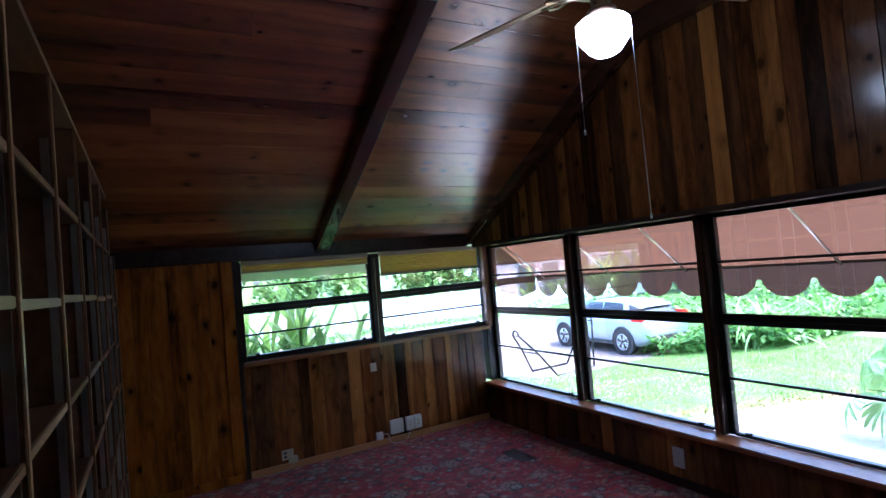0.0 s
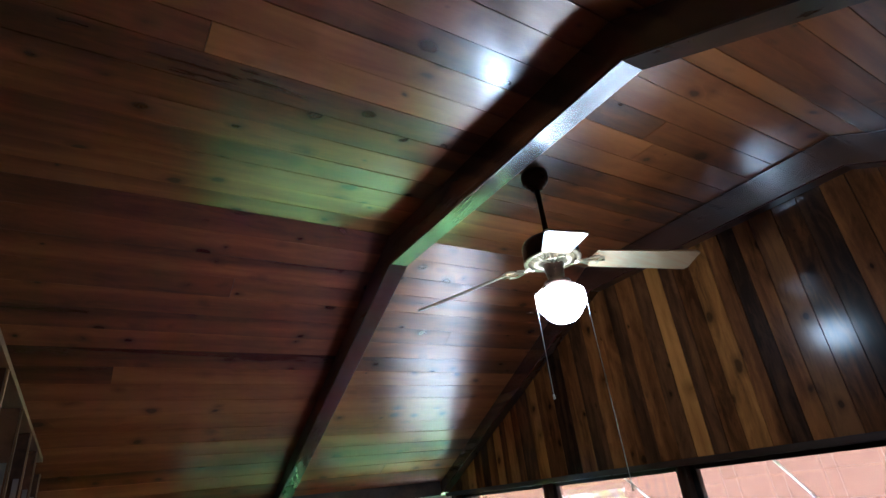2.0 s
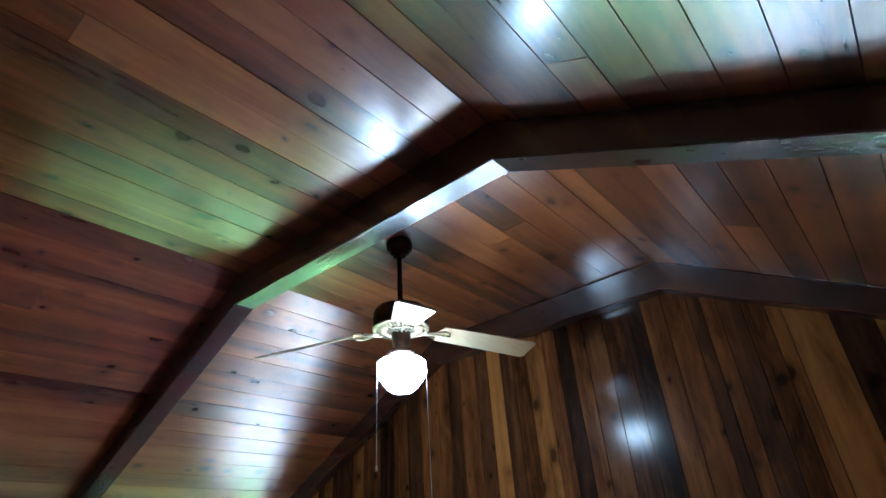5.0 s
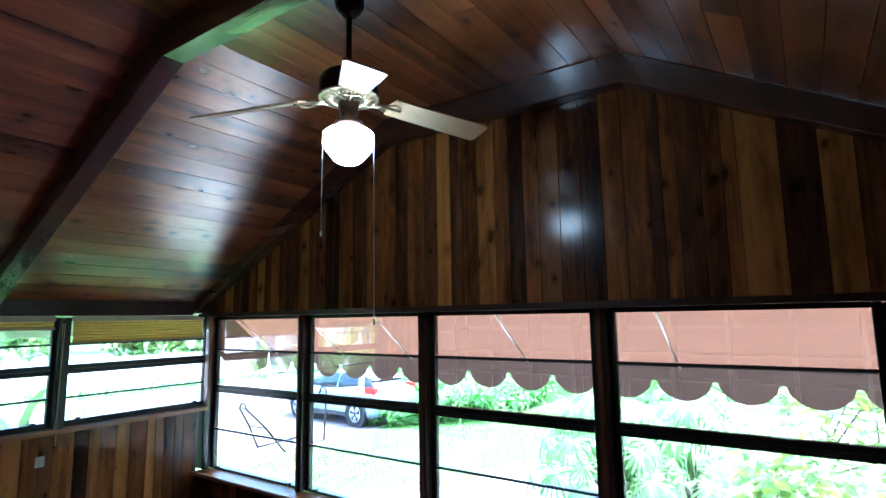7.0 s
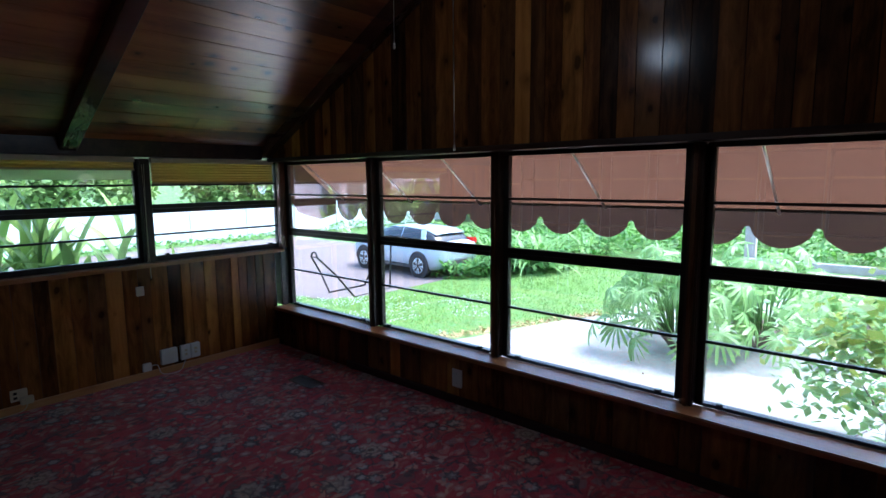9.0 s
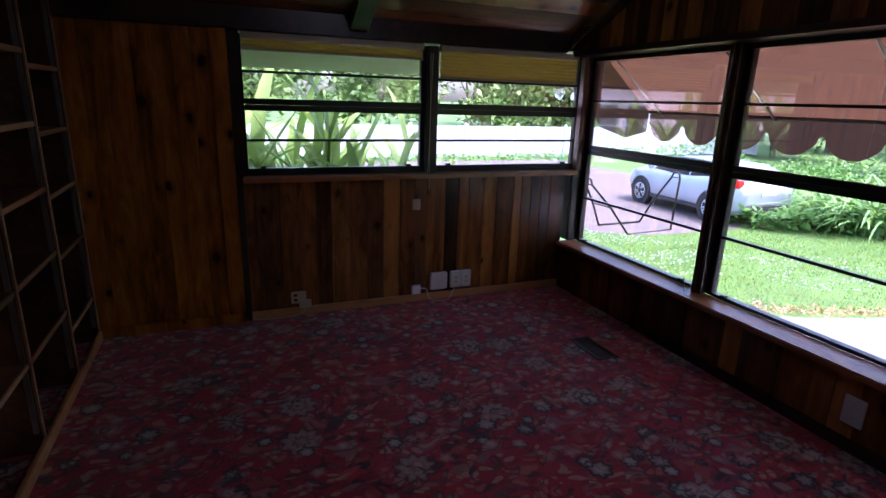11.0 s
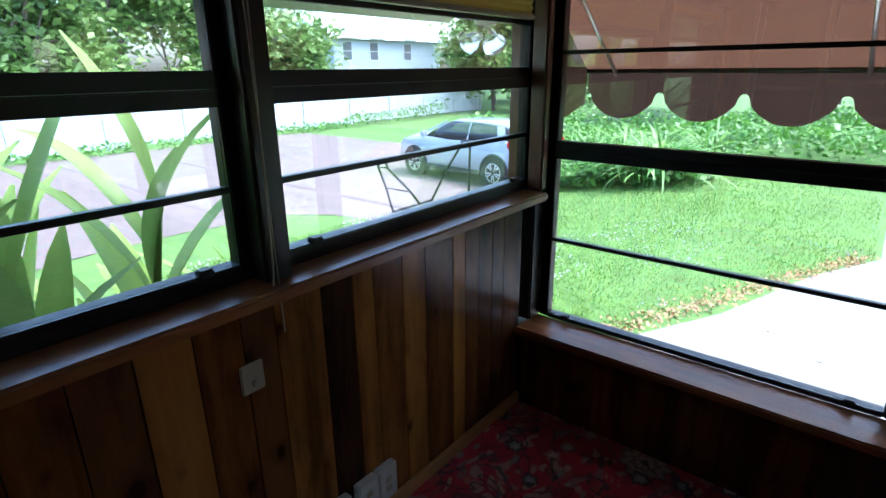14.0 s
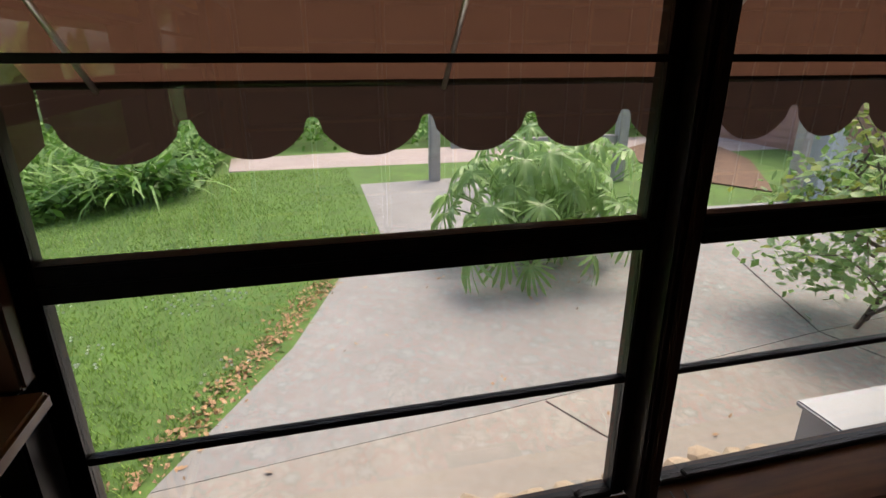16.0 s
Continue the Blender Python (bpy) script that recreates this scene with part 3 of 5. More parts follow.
def drive_edge(x):
    for (xa, ya), (xb, yb) in zip(EDGE, EDGE[1:]):
        if xa <= x <= xb:
            return ya + (yb - ya) * (x - xa) / max(xb - xa, 1e-6)
    return 99.0


bm = bmesh.new()
sheet(bm, -2.6, 15.4, 9.0, 21.5, 234, 122, 0.012, lambda x, y: y > drive_edge(x) + 0.12 * noise.noise((x * 1.7, y * 1.7, 0)))
tagged(part("road", bm, M["asphalt"]), "old grey asphalt driveway with worn edges", "driveway", kind="structure")


def slab(name, outline, z, mat, label, thick=0.12):
    bm = bmesh.new()
    prism(bm, outline, "z", z - thick, z)
    return tagged(part(name, bm, mat), label, "pavement", kind="structure")


slab("pavement", [(4.9, 5.9), (5.93, 5.66), (6.10, 4.0), (6.41, 1.44), (6.8, -3), (4.9, -3)], -0.494, M["concrete"], "worn concrete patio slab beside the house")
slab("pavement_path", [(5.937, 5.66), (7.1, 5.05), (8.45, 4.6), (9.3, 4.15), (11.9, 4.12), (12.0, 2.4), (9.6, 2.2), (9.4, -3), (6.807, -3), (6.417, 1.44), (6.107, 4.0)], -0.496, M["grey_concrete"], "grey concrete garden path with a ragged lawn edge")
slab("pavement_road", [(13.4, 6.2), (14.7, 6.3), (15.9, -8), (13.0, -8), (13.3, 2.0)], -0.497, plain("pink_road", (0.36, 0.30, 0.275), 0.9, 0, 0.14, 1.5, 0.2), "pale pinkish concrete lane beyond the lawn")
# dark patch and open joints of the slabs
bm = bmesh.new()
for (xa, ya), (xb, yb) in (((6.13, 3.66), (5.30, 3.25)), ((6.41, 1.44), (7.8, 0.9)), ((6.41, 1.44), (5.2, 1.1))):
    d = Vector((yb - ya, xa - xb)).normalized() * 0.006
    prism(bm, [(xa - d.x, ya - d.y), (xb - d.x, yb - d.y), (xb + d.x, yb + d.y), (xa + d.x, ya + d.y)], "z", -0.4938, -0.4922)
tagged(part("trim_joint", bm, M["black"]), "dark open joints in the concrete slabs", "joint", kind="structure")

# ---- bookcase along the west wall ----
XF = 1.62
SHELVES = (0.36, 0.64, 0.915, 1.18, 1.45, 1.72)
case = empty("bookcase", (XF, 2.4, 0), "built-in dark wooden bookcase with empty shelves", "bookcase")
box_part("back_panel", (XW + 0.002, YS, 0), (XW + 0.014, YN - 0.03, 2.02), M["shelf_wood"], case).matrix_parent_inverse = case.matrix_world.inverted()
UPR = [5.275] + [5.33 - 0.527 * k for k in range(1, 11)]


def case_part(name, a, b, mat, bevel=0.0):
    ob = box_part(name, a, b, mat, case, bevel)
    ob.matrix_parent_inverse = Matrix.Translation((-XF, -2.4, 0))
    return ob


for k, y in enumerate(UPR):
    top = min(2.03, ceil_z(y + 0.02) - 0.02)
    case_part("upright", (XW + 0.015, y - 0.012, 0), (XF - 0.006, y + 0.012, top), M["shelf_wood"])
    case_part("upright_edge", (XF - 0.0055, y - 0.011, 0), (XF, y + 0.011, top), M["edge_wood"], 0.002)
    for side in (-1, 1):
        if UPR[-1] < y + side * 0.1 < UPR[0]:
            case_part("slotted_standard", (XF - 0.03, y + side * 0.0125, 0.08), (XF - 0.012, y + side * 0.017, min(1.86, top)), M["steel"])
            case_part("slotted_standard", (XW + 0.05, y + side * 0.0125, 0.08), (XW + 0.066, y + side * 0.017, min(1.86, top)), M["steel"])
    if k:
        ya, yb = y + 0.018, UPR[k - 1] - 0.018
        for n, z in enumerate(SHELVES):
            z = z - (0.045 if k == 1 else 0.0) + rng.uniform(-0.006, 0.006) - (0.06 if n == 0 and k == 1 else 0)
            if z > ceil_z(yb) - 0.1:
                continue
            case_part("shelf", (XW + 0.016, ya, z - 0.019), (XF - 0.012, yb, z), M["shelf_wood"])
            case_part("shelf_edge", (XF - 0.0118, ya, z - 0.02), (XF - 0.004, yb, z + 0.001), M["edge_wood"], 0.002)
case_part("top_board", (XW + 0.015, YS, 2.031), (XF, 4.82, 2.05), M["edge_wood"])
case_part("kick_board", (XF - 0.004, YS, 0), (XF + 0.012, YN - 0.05, 0.055), M["base_wood"], 0.003)


# ---- ceiling fan ----
def globe_mat():
    m, nt, b = mat_base("lit_opal_glass")
    b.inputs["Base Color"].default_value = (0.9, 0.9, 0.9, 1)
    b.inputs["Roughness"].default_value = 0.2
    b.inputs["Emission Color"].default_value = (0.93, 0.97, 1.0, 1)
    b.inputs["Emission Strength"].default_value = 1.5
    return m


M["globe"] = globe_mat()
M["blade"] = wood("pale_fan_blade", ((0.30, 0.17, 0.08), (0.40, 0.25, 0.13), (0.48, 0.33, 0.19)), "x", 0.35, knots=0.0, tone_spread=0.3)
FX, FY = 3.37, 2.42
fan = empty("ceiling_fan", (FX, FY, Z_FLAT), "three-blade bronze ceiling fan with a lit white globe", "ceiling fan")
fan.scale = (0.95, 0.95, 0.95)


def fan_part(name, bm, mat, label="", parent=fan):
    return part(name, bm, mat, parent, label)


bm = bmesh.new()
lathe(bm, [(0.0, 0.0), (0.062, 0.0), (0.066, -0.02), (0.06, -0.05), (0.045, -0.058), (0.047, -0.066), (0.03, -0.075), (0.026, -0.09), (0.0, -0.092)], (0, 0, 0))
fan_part("canopy", bm, M["bronze"])
bm = bmesh.new()
tube(bm, (0, 0, -0.088), (0, 0, -0.34), 0.0125, seg=14)
lathe(bm, [(0.0, -0.31), (0.022, -0.312), (0.026, -0.34), (0.0, -0.345)], (0, 0, 0), 16)
fan_part("downrod", bm, M["bronze"])
bm = bmesh.new()
lathe(bm, [(0.0, -0.335), (0.07, -0.34), (0.115, -0.36), (0.125, -0.38), (0.125, -0.435), (0.11, -0.455), (0.0, -0.456)], (0, 0, 0), 32)
fan_part("motor_housing", bm, M["bronze"])
bm = bmesh.new()
for i in range(36):
    a = 2 * math.pi * i / 36
    p = [Vector((r * math.cos(a), r * math.sin(a), z)) for r, z in ((0.045, -0.472), (0.085, -0.468), (0.122, -0.452))]
    pipe(bm, p, 0.0032, 5)
lathe(bm, [(0.118, -0.448), (0.128, -0.45), (0.128, -0.456), (0.118, -0.458)], (0, 0, 0), 32)
fan_part("vent_grille", bm, M["brass"], "pale brass slotted grille")
bm = bmesh.new()
lathe(bm, [(0.0, -0.457), (0.048, -0.462), (0.042, -0.50), (0.036, -0.545), (0.058, -0.556), (0.060, -0.575), (0.0, -0.576)], (0, 0, 0), 24)
fan_part("light_fitter", bm, M["bronze"])
bm = bmesh.new()
lathe(bm, [(0.0, -0.577), (0.054, -0.578), (0.058, -0.588), (0.092, -0.599), (0.105, -0.612), (0.107, -0.655), (0.099, -0.674), (0.064, -0.720), (0.044, -0.734), (0.0, -0.738)], (0, 0, 0), 32)
globe = fan_part("globe", bm, M["globe"], "lit white schoolhouse glass globe")
for dx, dy, ln in ((-0.075, 0.075, 0.42), (0.078, -0.07, 0.78)):
    bm = bmesh.new()
    pipe(bm, [(dx * 0.5, dy * 0.5, -0.56), (dx, dy, -0.60), (dx * 1.02, dy * 1.02, -0.60 - ln)], 0.0016, 6)
    lathe(bm, [(0, 0), (0.004, -0.003), (0.005, -0.02), (0, -0.024)], (dx * 1.02, dy * 1.02, -0.60 - ln), 8)
    fan_part("pull_chain", bm, M["steel"])
for k in range(3):
    a = radians(-15 + 122 * k)
    iron = bmesh.new()
    for s in (-1, 1):
        pipe(iron, [(0.10, 0.02 * s, -0.458), (0.15, 0.014 * s, -0.452), (0.18, 0.03 * s, -0.449), (0.215, 0.046 * s, -0.446), (0.25, 0.03 * s, -0.446), (0.235, 0.0, -0.446)], 0.005, 6)
    pipe(iron, [(0.11, 0, -0.458), (0.2, 0, -0.449), (0.27, 0, -0.445)], 0.006, 6)
    o = fan_part("blade_iron", iron, M["brass"])
    o.rotation_euler = (0, radians(14) if k == 2 else 0, a)
    bm = bmesh.new()
    out = [(0.215, -0.056), (0.74, -0.072), (0.775, -0.06), (0.78, 0.052), (0.765, 0.068), (0.215, 0.056), (0.20, 0.0)]
    prism(bm, out, "z", -0.004, 0.004)
    bl = fan_part("blade", bm, M["blade"], "pale bleached wooden fan blade")
    sag = radians(16) if k == 2 else 0.0
    bl.matrix_local = Matrix.Translation((0, 0, -0.437)) @ Euler((0, 0, a)).to_matrix().to_4x4() @ Euler((radians(-21 if k == 1 else -14), sag, 0)).to_matrix().to_4x4() @ Matrix.Diagonal((0.88 if k == 2 else 1, 1, 1, 1))


# ---- shades, plates, vent and cords ----
def shade_mat():
    m, nt, b = mat_base("yellow_pleated_shade")
    b.inputs["Base Color"].default_value = (0.85, 0.66, 0.30, 1)
    b.inputs["Roughness"].default_value = 0.8
    tr = nt.nodes.new("ShaderNodeBsdfTranslucent")
    tr.inputs[0].default_value = (0.95, 0.76, 0.34, 1)
    mx = nt.nodes.new("ShaderNodeMixShader")
    mx.inputs[0].default_value = 0.7
    nt.links.new(b.outputs[0], mx.inputs[1])
    nt.links.new(tr.outputs[0], mx.inputs[2])
    nt.links.new(mx.outputs[0], nt.nodes["Material Output"].inputs[0])
    return m


M["shade"] = shade_mat()
for x0, x1, zb, lab in ((2.435, 3.465, 1.535, "fully raised yellow pleated window shade"), (3.575, 4.575, 1.435, "partly lowered yellow pleated window shade")):
    sh = empty("window_shade", (0, 0, 0), lab, "window shade", "pleated shades on the north windows")
    box_part("headrail", (x0, YN - 0.012, NTOP - 0.025), (x1, YN + 0.03, NTOP + 0.01), M["ivory_plastic"], sh, 0.003)
    bm = bmesh.new()
    n = max(4, int((NTOP - 0.026 - zb) / 0.011) // 2 * 2)
    rows = []
    for k in range(n + 1):
        z = NTOP - 0.026 + (zb + 0.014 - NTOP + 0.026) * k / n
        rows.append([bm.verts.new((x, YN + 0.004 + 0.007 * (k % 2), z)) for x in (x0 + 0.004, x1 - 0.004)])
    for a, b in zip(rows, rows[1:]):
        bm.faces.new((a[0], a[1], b[1], b[0]))
    fab = part("fabric", bm, M["shade"], sh)
    mod = fab.modifiers.new("thickness", "SOLIDIFY")
    mod.thickness = 0.0012
    box_part("bottom_rail", (x0, YN - 0.004, zb), (x1, YN + 0.02, zb + 0.014), M["ivory_plastic"], sh, 0.003)


def plate(name, a, b, mat, label, category, holes=()):
    ob = box_part(name, a, b, mat, None, 0.004)
    return tagged(ob, label, category)


p = plate("wall_box", (3.535, YN - 0.032, 0.075), (3.655, YN - 0.002, 0.19), M["white_plastic"], "white square junction box on the plank wall", "junction box")
for x0 in (3.682, 3.758):
    q = empty("outlet_cover", (0, 0, 0), "white weatherproof outlet cover low on the plank wall", "outlet", "white outlet covers")
    box_part("housing", (x0, YN - 0.03, 0.075), (x0 + 0.073, YN - 0.002, 0.19), M["white_plastic"], q, 0.004)
    for z in (0.118, 0.148):
        box_part("socket_slot", (x0 + 0.026, YN - 0.032, z - 0.009), (x0 + 0.046, YN - 0.0302, z + 0.009), M["ivory_plastic"], q)
plate("phone_jack", (3.405, YN - 0.028, 0.055), (3.465, YN - 0.002, 0.115), M["white_plastic"], "small white phone jack on the baseboard", "phone jack")
q = empty("outlet_plate", (0, 0, 0), "ivory outlet plate with a plug above the baseboard", "outlet")
box_part("cover_plate", (2.63, YN - 0.012, 0.075), (2.72, YN - 0.002, 0.15), M["ivory_plastic"], q, 0.003)
box_part("plug", (2.675, YN - 0.045, 0.05), (2.745, YN - 0.012, 0.10), M["ivory_plastic"], q, 0.006)
for z in (0.098, 0.128):
    box_part("socket_slot", (2.645, YN - 0.0135, z - 0.008), (2.665, YN - 0.0122, z + 0.008), M["black"], q)
q = empty("outlet_plate", (0, 0, 0), "white blank cover plate on the low east wall", "outlet")
box_part("cover_plate", (XE - 0.012, 3.195, 0.115), (XE - 0.0016, 3.275, 0.235), M["white_plastic"], q, 0.003)
for z in (0.145, 0.205):
    box_part("screw", (XE - 0.0135, 3.231, z - 0.004), (XE - 0.0122, 3.239, z + 0.004), M["steel"], q)
q = empty("wall_switch", (0, 0, 0), "small ivory switch plate under the window", "switch")
box_part("cover_plate", (3.405, YN - 0.01, 0.625), (3.46, YN - 0.0017, 0.695), M["ivory_plastic"], q, 0.003)
box_part("toggle", (3.428, YN - 0.018, 0.642), (3.437, YN - 0.0102, 0.656), M["ivory_plastic"], q, 0.002)


def cord(name, pts, r, mat, label):
    bm = bmesh.new()
    pts = [Vector(p) for p in pts]
    fine = []
    for k in range(len(pts) - 1):
        p0, p1, p2, p3 = pts[max(k - 1, 0)], pts[k], pts[k + 1], pts[min(k + 2, len(pts) - 1)]
        for j in range(6):
            t = j / 6
            fine.append(0.5 * (2 * p1 + (p2 - p0) * t + (2 * p0 - 5 * p1 + 4 * p2 - p3) * t * t + (3 * p1 - p0 - 3 * p2 + p3) * t ** 3))
    fine.append(pts[-1])
    pipe(bm, fine, r, 6)
    return tagged(part(name, bm, mat), label, "cord")


cord("telephone_cable", [(3.465, YN - 0.02, 0.09), (3.505, YN - 0.03, 0.085), (3.525, YN - 0.04, 0.02), (3.59, YN - 0.06, 0.005), (3.66, YN - 0.055, 0.012), (3.71, YN - 0.03, 0.073)], 0.0028, M["white_plastic"], "thin white phone cord looping between wall boxes")
cord("telephone_cable", [(2.71, YN - 0.03, 0.049), (2.68, YN - 0.035, 0.012), (2.56, YN - 0.04, 0.004), (2.44, YN - 0.03, 0.004), (2.40, YN - 0.024, 0.006)], 0.0025, M["ivory_plastic"], "thin ivory cord lying along the baseboard")
cord("shade_cord", [(3.50, YN - 0.03, 1.58), (3.503, YN - 0.034, 1.2), (3.505, YN - 0.037, 0.75)], 0.0016, M["ivory_plastic"], "thin shade pull cord hanging past the sill")
cord("shade_cord", [(3.515, YN - 0.03, 1.58), (3.50, YN - 0.036, 1.1), (3.49, YN - 0.037, 0.86), (3.45, YN - 0.02, 0.853), (3.42, YN - 0.015, 0.853)], 0.0018, M["ivory_plastic"], "looped shade pull cord resting on the sill")
cord("shade_cord", [(4.545, 4.16, 0.47), (4.53, 4.13, 0.42), (4.515, 4.11, 0.366), (4.52, 4.07, 0.362), (4.535, 4.09, 0.40), (4.55, 4.12, 0.46)], 0.0016, M["ivory_plastic"], "small loop of cord on the window sill")
vent = empty("floor_vent", (0, 0, 0), "brown metal floor register set in the carpet", "floor vent")
M["vent"] = plain("brown_vent_metal", (0.09, 0.055, 0.035), 0.45, 0.5, 0.2, 30)
box_part("well", (4.09, 4.205, 0.0005), (4.20, 4.455, 0.0015), M["black"], vent)
for a, b in (((4.08, 4.195), (4.21, 4.21)), ((4.08, 4.45), (4.21, 4.465)), ((4.08, 4.21), (4.095, 4.45)), ((4.195, 4.21), (4.21, 4.45))):
    box_part("frame", (*a, 0.0005), (*b, 0.006), M["vent"], vent, 0.001)
slat = bmesh.new()
bx(slat, (-0.05, -0.002, 0), (0.05, 0.002, 0.0035))
slat_mesh = mesh_of("slat", slat, M["vent"])
for k in range(16):
    piece("slat", slat_mesh, vent, (4.145, 4.222 + k * 0.0143, 0.0018))

# ---- awning over the east windows ----
def awning_mat(name, col, tr_col):
    m, nt, b = mat_base(name)
    w = noise_of(nt, scaled_coord(nt, (1, 1, 1)), 4.0, 4.0)
    c = ramp(nt, w, [(0.3, [v * 0.85 for v in col]), (0.7, col)])
    nt.links.new(c, b.inputs["Base Color"])
    b.inputs["Roughness"].default_value = 0.8
    tr = nt.nodes.new("ShaderNodeBsdfTranslucent")
    tr.inputs[0].default_value = (*tr_col, 1)
    mx = nt.nodes.new("ShaderNodeMixShader")
    mx.inputs[0].default_value = 0.5
    nt.links.new(b.outputs[0], mx.inputs[1])
    nt.links.new(tr.outputs[0], mx.inputs[2])
    nt.links.new(mx.outputs[0], nt.nodes["Material Output"].inputs[0])
    return m


M["awning"] = awning_mat("brown_awning_canvas", (0.075, 0.037, 0.025), (0.078, 0.035, 0.021))
M["valance"] = awning_mat("dark_valance_canvas", (0.062, 0.038, 0.030), (0.045, 0.025, 0.019))
AX, AZ, AY0, AY1 = 5.40, 1.27, -0.9, 5.50
awn = empty("awning", (0, 0, 0), "brown canvas window awning with a scalloped valance", "awning")
bm = bmesh.new()
cols = 24
top = []
for i in range(cols + 1):
    y = AY0 + (AY1 - AY0) * i / cols
    top.append([bm.verts.new((4.78 + (AX - 4.78) * s, y, 1.80 + (AZ - 1.80) * s - 0.02 * math.sin(math.pi * s))) for s in (0, 0.35, 0.7, 1.0)])
for a, b in zip(top, top[1:]):
    for k in range(3):
        bm.faces.new((a[k], a[k + 1], b[k + 1], b[k])).smooth = True
part("canopy", bm, M["awning"], awn)


def scallops(bm, at, length, pitch, zt, zc, zb):
    """A hanging strip whose lower edge swings between cusps."""
    n = max(1, round(length / pitch))
    prev = None
    for k in range(n):
        for j in range(49):
            u = (k + j / 48) * length / n
            s = abs(2 * j / 48 - 1)
            z = zb + 0.078 * min(1.0, s / 0.86) ** 2.3
            if s > 0.86:
                z += (zc - zb - 0.078) * (1 - ((1 - s) / 0.14) ** 3) ** 0.5
            a, b = bm.verts.new(at(u, zt)), bm.verts.new(at(u, z))
            if prev:
                bm.faces.new((prev[0], a, b, prev[1]))
            prev = (a, b)


bm = bmesh.new()
scallops(bm, lambda u, z: (AX + 0.012 + 0.006 * math.sin(u * 5), 5.50 - u, z), AY1 - AY0, 0.34, AZ - 0.005, 1.176, 1.060)
part("valance", bm, M["valance"], awn, "dark brown scalloped valance")
bm = bmesh.new()
a = [bm.verts.new(p) for p in ((4.78, AY1, 1.79), (AX, AY1, AZ), (AX, AY1 + 0.004, 1.12), (5.2, AY1 + 0.004, 1.07), (4.95, AY1 + 0.004, 1.15), (4.78, AY1 + 0.004, 1.4))]
bm.faces.new(a)
part("side_flap", bm, M["awning"], awn)
bm = bmesh.new()
tube(bm, (AX, AY0, AZ), (AX, AY1, AZ), 0.012, seg=10)
part("front_bar", bm, M["frame"], awn)
for y in (5.36, 4.44, 3.68, 2.64, 1.64, 0.64):
    bm = bmesh.new()
    tube(bm, (4.80, y + 0.03, 1.728), (AX, y, AZ - 0.018), 0.008, seg=8)
    part("arm", bm, M["steel"], awn)

# ---- garden helpers ----
def leafy(name, base, tip, rough=0.45, trans=0.35):
    """Leaf green, differing a little from leaf to leaf, letting some light through."""
    m, nt, b = mat_base(name)
    g = nt.nodes.new("ShaderNodeNewGeometry")
    n = noise_of(nt, scaled_coord(nt, (1, 1, 1)), 6.0, 3.0)
    k = mathn(nt, "MULTIPLY_ADD", g.outputs["Random Per Island"], 0.7, mathn(nt, "MULTIPLY_ADD", n, 0.5, -0.1))
    c = ramp(nt, k, [(0.1, base), (0.95, tip)])
    nt.links.new(c, b.inputs["Base Color"])
    b.inputs["Roughness"].default_value = rough
    tr = nt.nodes.new("ShaderNodeBsdfTranslucent")
    nt.links.new(c, tr.inputs[0])
    mx = nt.nodes.new("ShaderNodeMixShader")
    mx.inputs[0].default_value = trans
    nt.links.new(b.outputs[0], mx.inputs[1])
    nt.links.new(tr.outputs[0], mx.inputs[2])
    nt.links.new(mx.outputs[0], nt.nodes["Material Output"].inputs[0])
    return m


M["ginger"] = leafy("broad_ginger_leaf", (0.13, 0.27, 0.045), (0.45, 0.57, 0.16))
M["strap"] = leafy("strap_leaf", (0.08, 0.20, 0.04), (0.32, 0.50, 0.14))
M["philo"] = leafy("split_philodendron_leaf", (0.12, 0.26, 0.06), (0.42, 0.60, 0.24), 0.3, 0.45)
M["crown"] = leafy("tree_leaf", (0.09, 0.17, 0.04), (0.3, 0.42, 0.14))
M["fig"] = leafy("young_tree_leaf", (0.09, 0.17, 0.03), (0.46, 0.52, 0.11))
M["ivy"] = leafy("ground_cover_leaf", (0.05, 0.15, 0.02), (0.17, 0.34, 0.06))
M["blade_grass"] = leafy("grass_blade", (0.10, 0.20, 0.034), (0.27, 0.41, 0.08), 0.6)
M["dead"] = plain("dead_leaf", (0.46, 0.27, 0.15), 0.8, 0, 0.4, 20)
M["orange"] = plain("orange_flower", (0.6, 0.16, 0.05), 0.5, 0, 0.3, 30)
M["pinkish"] = plain("pale_flower", (0.7, 0.42, 0.36), 0.5, 0, 0.25, 30)
M["white_flower"] = plain("white_clover", (0.75, 0.78, 0.68), 0.7, 0, 0.1, 30)
M["bark"] = plain("grey_bark", (0.16, 0.125, 0.10), 0.85, 0, 0.3, 18, 0.6)
M["pole"] = plain("weathered_post", (0.36, 0.335, 0.31), 0.85, 0, 0.2, 10, 0.4)
M["iron"] = plain("black_steel_pipe", (0.02, 0.02, 0.022), 0.4, 0.6, 0.2, 20)
M["vinyl"] = plain("white_vinyl_fence", (0.46, 0.50, 0.54), 0.5, 0, 0.05, 2, 0.02)


